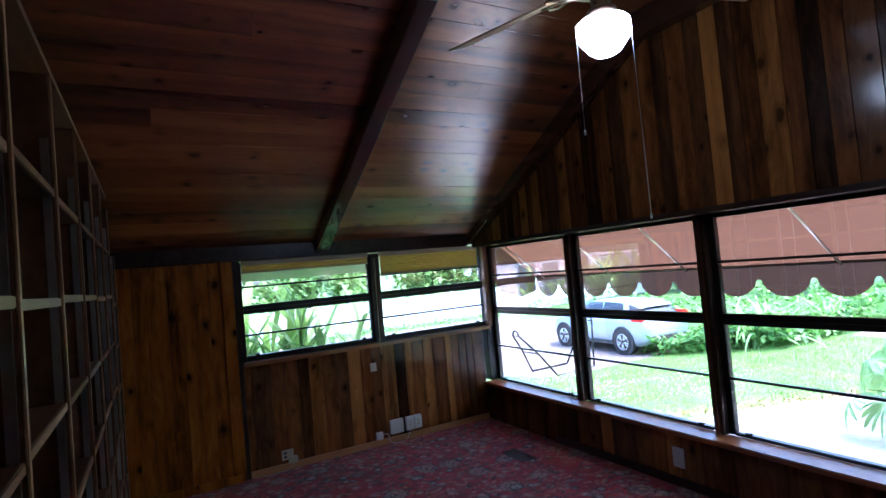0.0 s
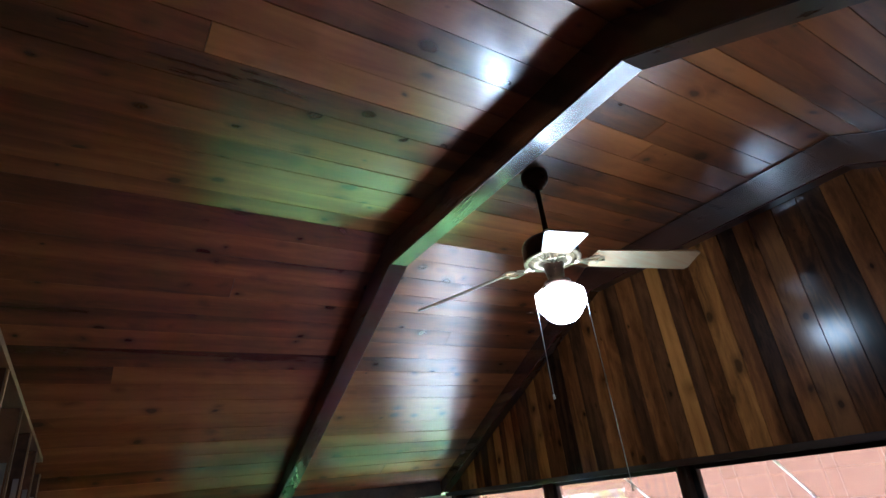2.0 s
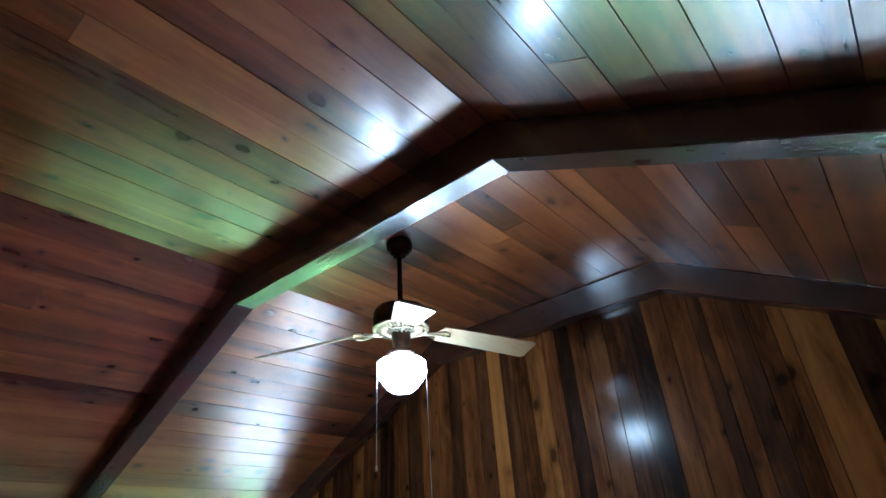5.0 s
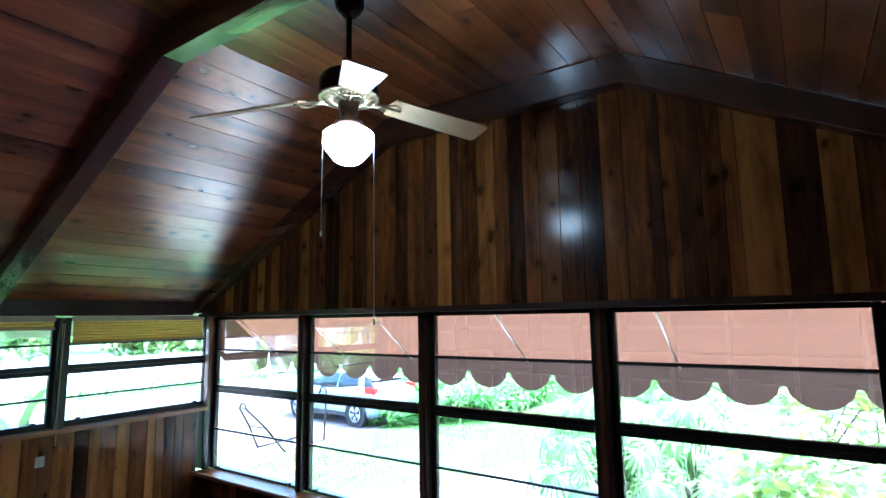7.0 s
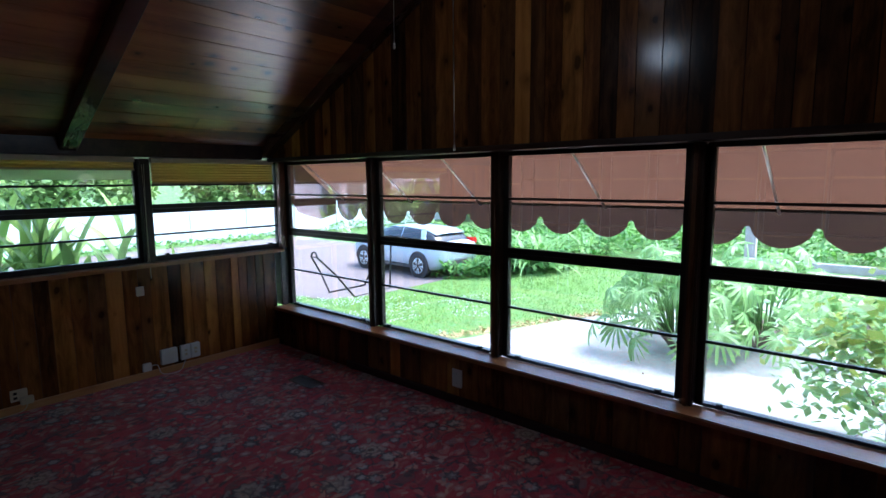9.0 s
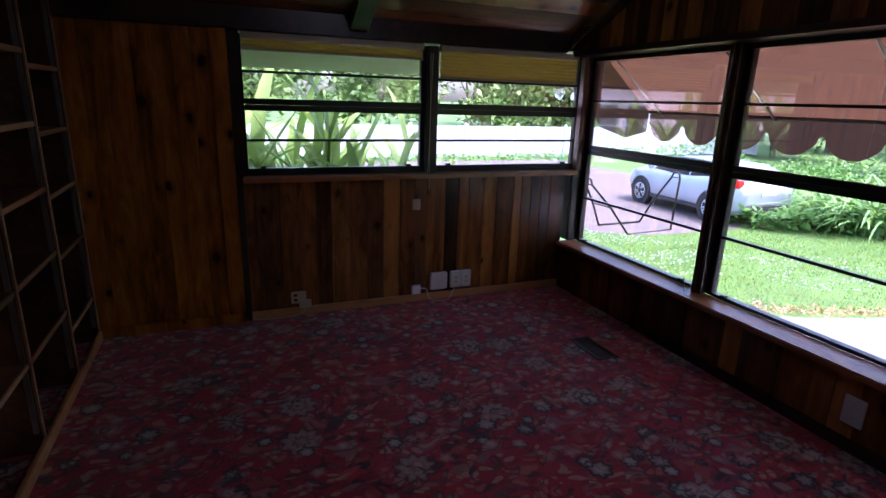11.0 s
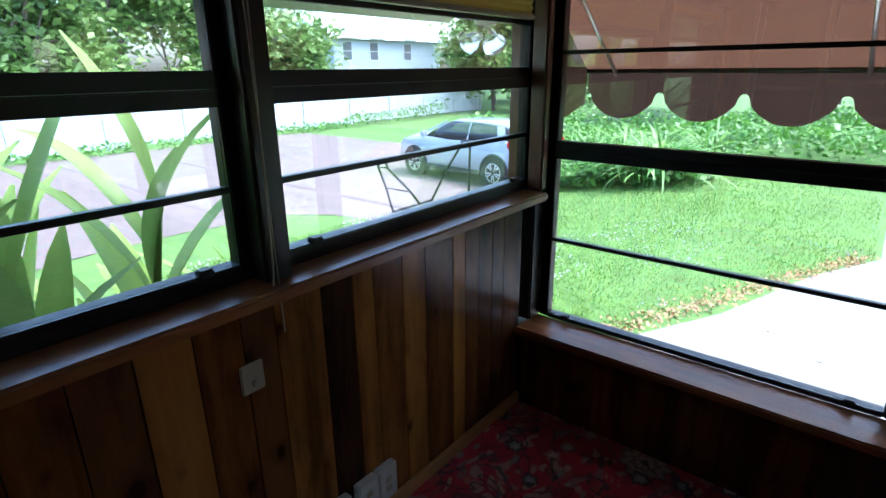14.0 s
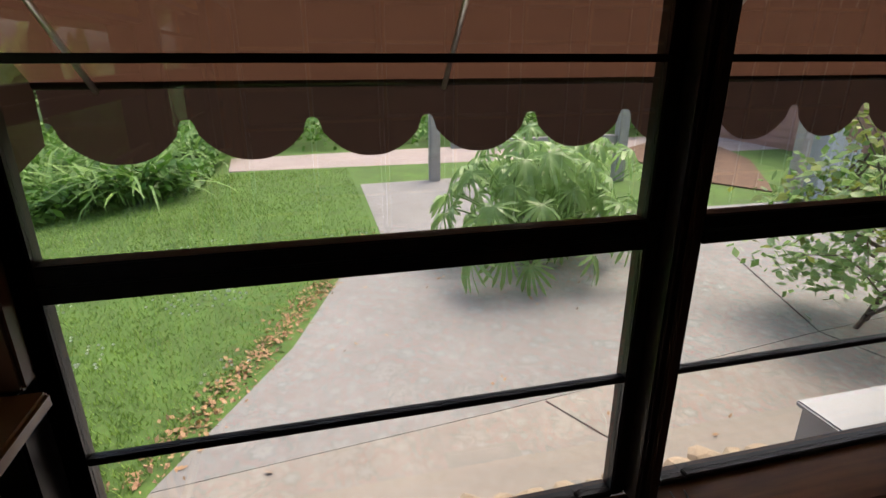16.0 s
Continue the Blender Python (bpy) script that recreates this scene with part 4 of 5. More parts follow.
class Soup:
    """Collects many small faces and makes one mesh of them."""

    def __init__(self):
        self.v, self.f = [], []

    def poly(self, pts):
        n = len(self.v)
        self.v += [tuple(p) for p in pts]
        self.f.append(tuple(range(n, n + len(pts))))

    def strip(self, left, right):
        n = len(self.v)
        for a, b in zip(left, right):
            self.v += [tuple(a), tuple(b)]
        for k in range(len(left) - 1):
            i = n + 2 * k
            self.f.append((i, i + 1, i + 3, i + 2))

    def mesh(self, name, mat):
        me = bpy.data.meshes.new(name)
        me.from_pydata(self.v, [], self.f)
        me.materials.append(mat)
        me.polygons.foreach_set("use_smooth", [True] * len(me.polygons))
        return me


def arch_leaf(soup, base, yaw, length, width, rise, droop, fold=0.25, steps=7, r=rng):
    """A leaf that rises from its base and bends over; folded along the rib."""
    d = Vector((math.cos(yaw), math.sin(yaw), 0))
    s = Vector((-d.y, d.x, 0))
    p = Vector(base)
    ang = rise
    left, mid, right = [], [], []
    for k in range(steps + 1):
        t = k / steps
        w = width * (math.sin(math.pi * min(1, (t * 0.92 + 0.06))) ** 0.7)
        up = Vector((-d.x * math.sin(ang), -d.y * math.sin(ang), math.cos(ang)))
        left.append(p + s * w * 0.5 + up * w * fold)
        mid.append(p.copy())
        right.append(p - s * w * 0.5 + up * w * fold)
        p = p + (d * math.cos(ang) + Vector((0, 0, 1)) * math.sin(ang)) * (length / steps)
        ang -= droop / steps
    n = len(soup.v)
    for a, b, c in zip(left, mid, right):
        soup.v += [tuple(a), tuple(b), tuple(c)]
    for k in range(steps):
        i = n + 3 * k
        soup.f += [(i, i + 1, i + 4, i + 3), (i + 1, i + 2, i + 5, i + 4)]


def small_leaf(soup, p, size, r):
    a, b = r.uniform(0, 6.28), r.uniform(-0.9, 0.9)
    d = Vector((math.cos(a) * math.cos(b), math.sin(a) * math.cos(b), math.sin(b)))
    s = d.cross(Vector((r.uniform(-1, 1), r.uniform(-1, 1), 1.2))).normalized() * size * 0.3
    p = Vector(p)
    soup.poly((p, p + d * size * 0.45 + s, p + d * size, p + d * size * 0.45 - s))


def broadleaf_tree(name, x, y, height, spread, label, leaves=2600, leaf=0.16, seed=1, mat=None, trunk_r=0.12, low=0.35, group=""):
    r = random.Random(seed)
    z0 = ground_z(x, y) - 0.05
    root = empty(name, (x, y, z0), label, "tree", group)
    bm = bmesh.new()
    pipe_pts = [Vector((0.15 * r.uniform(-1, 1) * k, 0.15 * r.uniform(-1, 1) * k, height * 0.62 * k / 4)) for k in range(5)]
    for a, b, k in zip(pipe_pts, pipe_pts[1:], range(4)):
        tube(bm, a, b, trunk_r * (1 - 0.17 * k), trunk_r * (1 - 0.17 * (k + 1)), 9, False)
    tips = []
    for k in range(11):
        base = pipe_pts[1 + k % 4].lerp(pipe_pts[min(4, 2 + k % 4)], r.random())
        a = k * 2.4 + r.uniform(-0.4, 0.4)
        tip = Vector((math.cos(a) * spread * r.uniform(0.45, 0.9), math.sin(a) * spread * r.uniform(0.45, 0.9), height * r.uniform(low + 0.1, 0.95)))
        mid = base.lerp(tip, 0.5) + Vector((0, 0, 0.12 * height))
        tube(bm, base, mid, trunk_r * 0.42, trunk_r * 0.26, 6, False)
        tube(bm, mid, tip, trunk_r * 0.26, trunk_r * 0.06, 6, False)
        tips += [tip, mid.lerp(tip, 0.5)]
    part("trunk", bm, M["bark"], root)
    soup = Soup()
    for k in range(leaves):
        c = tips[k % len(tips)]
        q = Vector((r.gauss(0, 1), r.gauss(0, 1), r.gauss(0, 0.7))) * spread * 0.22
        small_leaf(soup, c + q, leaf * r.uniform(0.6, 1.3), r)
    ob = new("crown", soup.mesh("crown", mat or M["crown"]))
    ob.parent = root
    return root


# ---- lawn ----
def lawn_has(x, y):
    path = y < 5.75 - 0.45 * (x - 5.9) if x < 9.3 else 2.3 < y < 4.2
    return not path and y < drive_edge(x) and not (x > 13.2 and y < 6.4)


r = random.Random(11)
grass, clover = Soup(), Soup()
made = 0
while made < 80000:
    x = 5.0 + 8.5 * r.random() ** 1.5
    y = r.uniform(2.5, 10.6)
    if not lawn_has(x, y):
        continue
    made += 1
    z = ground_z(x, y) - 0.005
    a, h = r.uniform(0, 6.28), r.uniform(0.02, 0.06) * (0.8 + 0.5 * noise.noise((x * 0.8, y * 0.8, 2)))
    w = r.uniform(0.003, 0.007)
    d, s = Vector((math.cos(a), math.sin(a), 0)), Vector((-math.sin(a), math.cos(a), 0))
    p = Vector((x, y, z))
    grass.poly((p - s * w, p + s * w, p + d * h * 0.6 + Vector((0, 0, h))))
    if made % 20 == 0 and noise.noise((x * 0.9, y * 0.9, 5)) > 0.02 and x < 9.5:
        q = p + Vector((0, 0, 0.05))
        for k in range(3):
            b = k * 1.05
            e = Vector((math.cos(b), math.sin(b), 0)) * 0.013
            clover.poly((q - e, q + Vector((0, 0, 0.012)), q + e, q - Vector((0, 0, 0.008))))
tagged(new("grass", grass.mesh("grass", M["blade_grass"])), "short green lawn grass with bare patches", "grass", kind="stuff")
tagged(new("clover_flowers", clover.mesh("clover_flowers", M["white_flower"])), "scattered tiny white clover flowers in the lawn", "flowers", kind="stuff")
litter = Soup()
for k in range(1500):
    if k < 130:
        x, y = r.uniform(5.2, 9.0), r.uniform(2.4, 5.2)
        if lawn_has(x, y):
            continue
        sc = r.uniform(0.02, 0.045)
    else:
        u = r.random()
        x, y = 5.95 + 3.4 * u + r.gauss(0, 0.05), 5.70 - 1.5 * u + r.gauss(0.06, 0.07)
        sc = r.uniform(0.015, 0.05)
    small_leaf(litter, (x, y, ground_z(x, y) + 0.012), sc, r)
tagged(new("leaf_litter", litter.mesh("leaf_litter", M["dead"])), "brown dead leaves along the edge of the path", "leaf litter", kind="stuff")


# ---- car ----
def car_at(m):
    paint = plain("silver_car_paint", (0.36, 0.41, 0.46), 0.3, 0.3, 0.015, 1, 0.0, Coat_Weight=0.8, Coat_Roughness=0.05)
    dark = plain("dark_car_glass", (0.02, 0.025, 0.03), 0.08, 0, 0.1, 3, 0.0)
    rubber = plain("tyre_rubber", (0.02, 0.02, 0.02), 0.85, 0, 0.2, 20)
    red = plain("red_tail_lamp", (0.55, 0.02, 0.015), 0.2, 0, 0.1, 20, 0.0)
    clear = plain("clear_lamp", (0.6, 0.62, 0.64), 0.15, 0.3, 0.1, 20, 0.0)
    trim = plain("black_car_trim", (0.03, 0.03, 0.032), 0.6, 0, 0.1, 20)
    car = empty("car", (0, 0, 0), "silver compact crossover car parked on the driveway", "car")

    def loft(stations):
        """Closed skin through cross-sections; each station: y, then half-widths at heights."""
        bm = bmesh.new()
        rings = []
        for y, prof in stations:
            ring = [bm.verts.new((w, y, z)) for w, z in prof] + [bm.verts.new((-w, y, z)) for w, z in prof[::-1]]
            rings.append(ring)
        n = len(rings[0])
        for a, b in zip(rings, rings[1:]):
            for k in range(n):
                bm.faces.new((a[k], a[(k + 1) % n], b[(k + 1) % n], b[k])).smooth = True
        bm.faces.new(rings[0])
        bm.faces.new(rings[-1][::-1])
        bmesh.ops.recalc_face_normals(bm, faces=bm.faces[:])
        return bm

    def sec(y, w, lo, hi, crown):
        return (y, [(w * 0.86, lo), (w * 0.98, lo + 0.12), (w, lo + 0.3), (w * 0.985, hi - 0.12), (w * 0.9, hi - 0.02), (w * 0.5, hi + crown)])

    body = loft([sec(-2.06, 0.62, 0.42, 0.80, 0.0), sec(-2.0, 0.80, 0.30, 0.95, 0.01), sec(-1.75, 0.86, 0.24, 1.02, 0.02), sec(-1.25, 0.885, 0.22, 1.06, 0.02), sec(-0.6, 0.86, 0.22, 1.00, 0.02), sec(0.1, 0.86, 0.22, 0.97, 0.02), sec(0.75, 0.865, 0.22, 0.98, 0.03), sec(1.25, 0.885, 0.22, 0.97, 0.05), sec(1.65, 0.85, 0.24, 0.90, 0.05), sec(1.95, 0.74, 0.30, 0.80, 0.04), sec(2.06, 0.58, 0.38, 0.70, 0.02)])
    part("body", body, paint, car)

    def cab(y, w0, w1, z0, z1):
        return (y, [(w0, z0), (w0 * 0.97, z0 + (z1 - z0) * 0.35), ((w0 + w1) / 2 * 0.985, z0 + (z1 - z0) * 0.7), (w1, z1 - 0.02), (w1 * 0.6, z1)])

    part("window_band", loft([cab(-1.86, 0.66, 0.60, 0.96, 1.00), cab(-1.6, 0.74, 0.60, 0.96, 1.33), cab(-1.25, 0.775, 0.58, 0.96, 1.475), cab(-0.5, 0.785, 0.6, 0.94, 1.53), cab(0.15, 0.785, 0.6, 0.94, 1.52), cab(0.55, 0.775, 0.58, 0.94, 1.38), cab(1.05, 0.74, 0.6, 0.94, 1.0)]), dark, car, "dark tinted car windows")
    bm = bmesh.new()
    rows = []
    for y, w, z in ((-1.72, 0.60, 1.33), (-1.3, 0.60, 1.49), (-0.5, 0.615, 1.548), (0.12, 0.61, 1.54), (0.3, 0.6, 1.49)):
        rows.append([bm.verts.new((q * w, y, z - 0.03 * q * q)) for q in (-1, -0.6, 0, 0.6, 1)])
    for a, b in zip(rows, rows[1:]):
        for k in range(4):
            bm.faces.new((a[k], a[k + 1], b[k + 1], b[k])).smooth = True
    roof = part("roof", bm, paint, car)
    roof.modifiers.new("thickness", "SOLIDIFY").thickness = 0.03
    for s in (-1, 1):
        for y0, z0, y1, z1, wd in ((0.35, 1.50, 1.12, 0.98, 0.03), (-0.42, 0.99, -0.40, 1.50, 0.012), (-1.42, 1.03, -1.25, 1.44, 0.10)):
            bm = bmesh.new()
            xa, xb = s * (0.80 if z0 < 1.2 else 0.60), s * (0.80 if z1 < 1.2 else 0.605)
            q = [Vector((xa, y0 - wd, z0)), Vector((xa, y0 + wd, z0)), Vector((xb, y1 + wd, z1)), Vector((xb, y1 - wd, z1))]
            off = Vector((s * 0.018, 0, 0.008))
            vs = [bm.verts.new(p) for p in q] + [bm.verts.new(p + off) for p in q]
            for f in ((0, 1, 2, 3), (4, 5, 6, 7), (0, 1, 5, 4), (1, 2, 6, 5), (2, 3, 7, 6), (3, 0, 4, 7)):
                bm.faces.new([vs[i] for i in f])
            bmesh.ops.recalc_face_normals(bm, faces=bm.faces[:])
            part("pillar", bm, paint, car)
        for y in (-1.26, 1.27):
            bm = bmesh.new()
            lathe(bm, [(0.20, -0.10), (0.30, -0.10), (0.335, -0.06), (0.335, 0.06), (0.30, 0.10), (0.20, 0.10)], (0, 0, 0), 28)
            for v in bm.verts:
                v.co = Vector((v.co.z, v.co.x, v.co.y))
            wheel = empty("wheel", (s * 0.795, y, 0.335))
            wheel.parent = car
            part("tyre", bm, rubber, wheel)
            bm = bmesh.new()
            lathe(bm, [(0.0, 0.085), (0.05, 0.09), (0.06, 0.08), (0.0, 0.06)], (0, 0, 0), 16)
            for k in range(10):
                a = 2 * math.pi * k / 10 + (0.12 if k % 2 else -0.12)
                tube(bm, (0.04 * math.cos(a), 0.04 * math.sin(a), 0.08), (0.20 * math.cos(a), 0.20 * math.sin(a), 0.09), 0.022, 0.026, 6)
            lathe(bm, [(0.195, 0.05), (0.195, 0.103), (0.215, 0.103), (0.215, 0.05)], (0, 0, 0), 28)
            for v in bm.verts:
                v.co = Vector((v.co.z * s, v.co.x, v.co.y))
            part("rim", bm, M["steel"], wheel)
            bm = bmesh.new()
            pipe(bm, [(s * 0.872, y + 0.385 * math.cos(t), 0.335 + 0.385 * math.sin(t)) for t in [math.pi * q / 12 for q in range(13)]], 0.028, 6)
            part("wheel_arch", bm, trim, car)
            bm = bmesh.new()
            tube(bm, (s * 0.70, y, 0.335), (s * 0.884, y, 0.335), 0.365, 0.37, 24)
            part("wheel_well", bm, trim, car)
        bm = bmesh.new()
        bx(bm, (s * 0.66, -1.98, 0.88), (s * 0.885, -1.60, 1.04), 0.03)
        part("tail_lamp", bm, red, car, "red tail lamp")
        bm = bmesh.new()
        bx(bm, (s * 0.50, 1.66, 0.74), (s * 0.74, 1.86, 0.86), 0.03)
        part("headlight", bm, clear, car)
        bm = bmesh.new()
        bx(bm, (s * 0.80, 0.86, 0.98), (s * 0.98, 0.98, 1.10), 0.03)
        part("side_mirror", bm, paint, car)
        bm = bmesh.new()
        bx(bm, (s * 0.80, -0.88, 0.24), (s * 0.885, 0.88, 0.34), 0.02)
        part("sill_trim", bm, trim, car)
    bm = bmesh.new()
    bx(bm, (-0.62, -2.09, 0.34), (0.62, -1.9, 0.52), 0.03)
    part("rear_bumper", bm, trim, car)
    bm = bmesh.new()
    bx(bm, (-0.24, -2.075, 0.70), (0.24, -2.03, 0.82), 0.01)
    part("number_plate", bm, clear, car)
    for ob in car.children:
        if ob.name.split(".")[0] in ("window_band", "roof", "pillar"):
            for v in ob.data.vertices:
                v.co.z = 0.95 + (v.co.z - 0.95) * 0.74
    car.matrix_world = m
    return car


car_at(Matrix.Translation((12.38, 11.19, ground_z(12.5, 11.2) + 0.012)) @ Euler((0, 0, radians(-4))).to_matrix().to_4x4() @ Matrix.Diagonal((0.87, 0.87, 0.90, 1)))


# ---- hammock stand on the driveway ----
stand = empty("hammock_stand", (0, 0, 0), "black steel pipe hammock stand on the driveway", "hammock stand")
HZ = ground_z(9.5, 10.0) + 0.03


def stand_pipe(name, pts, rad=0.02):
    bm = bmesh.new()
    pipe(bm, pts, rad, 8)
    part(name, bm, M["iron"], stand)


ENDS = (((8.14, 9.72, 0.08), (9.0, 10.41), (9.02, 9.60)), ((10.22, 9.84, 0.13), (10.03, 10.44), (10.13, 9.70)))
for top, fa, fb in ENDS:
    top, fa, fb = Vector(top), Vector((*fa, HZ)), Vector((*fb, HZ))
    side = (fa - fb).normalized() * 0.09
    drop = Vector((0, 0, -0.10))
    stand_pipe("end_frame", [fa, fa.lerp(top, 0.5) + side * 0.5, top + side + drop, top + side * 0.7 + drop * 0.2, top, top - side * 0.7 + drop * 0.2, top - side + drop, fb.lerp(top, 0.5) - side * 0.5, fb])
    stand_pipe("cross_bar", [top + side + drop, top - side + drop], 0.012)
    stand_pipe("cross_bar", [fa.lerp(top, 0.5) + side * 0.5, fb.lerp(top, 0.5) - side * 0.5], 0.014)
for k in (1, 2):
    stand_pipe("base_rail", [Vector((*ENDS[0][k], HZ)), Vector((*ENDS[1][k], HZ))])

# ---- plants ----
gr = random.Random(55)
GINGER = [(1.15 + 0.075 * k + gr.uniform(-0.04, 0.04), 5.98 + 0.16 * (k % 4) + gr.uniform(-0.05, 0.05)) for k in range(29)] + [(3.5, 6.15), (3.75, 6.3), (3.95, 6.2), (4.15, 6.35)]
for n, (x, y) in enumerate(GINGER):
    r = random.Random(100 + n)
    z0 = ground_z(x, y) - 0.02
    small = x > 3.6
    plant = empty("ginger_plant", (x, y, z0), "tall broad-leaved green ginger plant beside the house wall", "plant", "ginger plants outside the north window")
    h = r.uniform(1.3, 1.7) * (0.5 if small else 0.92)
    lean = Vector((r.uniform(-0.2, 0.2), r.uniform(-0.15, 0.15), 0))
    bm = bmesh.new()
    pipe(bm, [lean * t * t + Vector((0, 0, h * t)) for t in (0, 0.3, 0.6, 0.85, 1.0)], 0.013, 6)
    part("stem", bm, M["ginger"], plant)
    a0 = r.uniform(0, 6.28)
    for k in range(r.randint(11, 14)):
        t = 0.2 + 0.8 * k / 13
        s = Soup()
        arch_leaf(s, lean * t * t + Vector((0, 0, h * t)), a0 + math.pi * (k % 2) + r.uniform(-0.6, 0.6), r.uniform(0.45, 0.85), r.uniform(0.06, 0.115), r.uniform(1.0, 1.5), r.uniform(0.2, 1.1), 0.2, 7, r)
        lf = new("leaf", s.mesh("leaf", M["ginger"]))
        lf.parent = plant
    if n % 3 == 1 or n == 30:
        bm = bmesh.new()
        for k in range(9):
            a = k * 2.4
            c = lean + Vector((0.03 * math.cos(a), 0.03 * math.sin(a), h * 0.62 + 0.022 * k))
            tube(bm, c, c + Vector((0.05 * math.cos(a), 0.05 * math.sin(a), 0.06)), 0.019, 0.004, 5)
        part("flower_head", bm, M["orange"] if n % 8 == 1 else M["pinkish"], plant, "orange flower head" if n % 8 == 1 else "pale pink flower head")

STRAP = [(12.4, 7.9), (13.1, 7.3), (13.9, 7.9), (12.9, 8.6), (14.2, 6.9), (14.6, 8.6), (13.6, 9.2), (12.0, 7.2)]
for n, (x, y) in enumerate(STRAP):
    r = random.Random(300 + n)
    s = Soup()
    for k in range(70):
        arch_leaf(s, (r.gauss(0, 0.12), r.gauss(0, 0.12), 0), r.uniform(0, 6.28), r.uniform(0.9, 1.5), r.uniform(0.035, 0.06), r.uniform(0.8, 1.45), r.uniform(1.2, 2.4), 0.15, 6, r)
    ob = new("strap_leaf_clump", s.mesh("strap_leaf_clump", M["strap"]))
    ob.location = (x, y, ground_z(x, y) - 0.02)
    tagged(ob, "arching clump of long green strap leaves on the lawn", "plant", "strap-leaf clumps beyond the lawn")

hedge = Soup()
r = random.Random(21)
for k in range(26000):
    x, y = r.uniform(15.2, 21.0), r.uniform(-4.0, 14.5)
    if k % 4 == 0:
        x, y = r.uniform(11.6, 15.2), r.uniform(6.4, 9.8)
    if k % 9 == 0:
        x, y = r.uniform(-4, 24), r.uniform(21.2, 22.1)
    far = 0.45 if y > 21 else 1.0
    top = 0.25 * far + 0.55 * far * max(0.0, noise.noise((x * 0.5, y * 0.5, 3)) + 0.35) + (0.06 * (x - 15) if x > 15 else 0)
    small_leaf(hedge, (x, y, ground_z(x, y) + r.random() ** 0.5 * top), r.uniform(0.08, 0.2), r)
tagged(new("ground_cover", hedge.mesh("ground_cover", M["ivy"])), "dense low green vines and shrubs beyond the lawn", "shrubs", kind="stuff")


def split_leaf(length, width, fingers=15):
    """A deeply cut fan leaf: fingers of unequal reach round a whole middle, drooping to the rim."""
    s = Soup()
    c = length * 0.34

    def at(ang, r):
        x, y = c + r * math.cos(ang) * length * 0.62, r * math.sin(ang) * width
        d = math.hypot(x - c, y)
        return Vector((x, y, 0.05 * length - 1.1 * d * d / length + 0.018 * math.cos(ang * fingers)))

    step = radians(300) / fingers
    mid = len(s.v)
    s.v.append((c, 0, 0.05 * length))
    for k in range(fingers):
        ang = radians(-150) + (k + 0.5) * step
        reach = 0.86 + 0.14 * math.cos(ang) - 0.05 * (k % 2)
        n = len(s.v)
        ring = [(-0.5, 0.40), (-0.30, 0.62), (-0.27, 0.84), (0.0, 1.0), (0.27, 0.84), (0.30, 0.62), (0.5, 0.40)]
        s.v += [tuple(at(ang + q * step * (1 - 0.2 * r), r * reach)) for q, r in ring]
        s.f += [(mid, n, n + 6), (n, n + 1, n + 5, n + 6), (n + 1, n + 2, n + 4, n + 5), (n + 2, n + 3, n + 4)]
    return s


def philodendron(x, y, count, seed, reach=1.0):
    r = random.Random(seed)
    z0 = ground_z(x, y)
    plant = empty("philodendron", (x, y, z0 - 0.01), "large split-leaf philodendron beside the concrete path", "plant", "split-leaf philodendrons")
    bm = bmesh.new()
    for k in range(5):
        a = k * 1.3
        pipe(bm, [(0, 0, 0), (0.12 * math.cos(a), 0.12 * math.sin(a), 0.15), (0.26 * math.cos(a), 0.26 * math.sin(a), 0.3)], 0.035, 7)
    part("trunk", bm, M["bark"], plant)
    meshes = [split_leaf(L, W).mesh("leaf", M["philo"]) for L, W in ((0.46, 0.25), (0.40, 0.215), (0.33, 0.18))]
    for k in range(count):
        a = k * 2.4 + r.uniform(-0.4, 0.4)
        t = (k + 0.5) / count
        up = 0.05 + 1.35 * t
        ln = r.uniform(0.62, 0.98) * reach
        tip = Vector((math.cos(a) * math.cos(up), math.sin(a) * math.cos(up), math.sin(up))) * ln + Vector((0, 0, 0.30 + 0.14 * t))
        bm = bmesh.new()
        pipe(bm, [Vector((0.1 * math.cos(a), 0.1 * math.sin(a), 0.2)), tip * 0.55 + Vector((0, 0, 0.16)), tip], 0.009, 5)
        part("stalk", bm, M["philo"], plant)
        lf = new("leaf", meshes[k % 3])
        lf.parent = plant
        steep = min(1.3, max(0.3, 1.1 - 0.75 * t + r.uniform(-0.25, 0.25)))
        if tip.z < 0.5:
            steep = min(steep, 0.75)
        lf.matrix_local = Matrix.Translation(tip) @ Euler((r.uniform(-0.45, 0.45), steep, a + r.uniform(-0.5, 0.5))).to_matrix().to_4x4()
    return plant


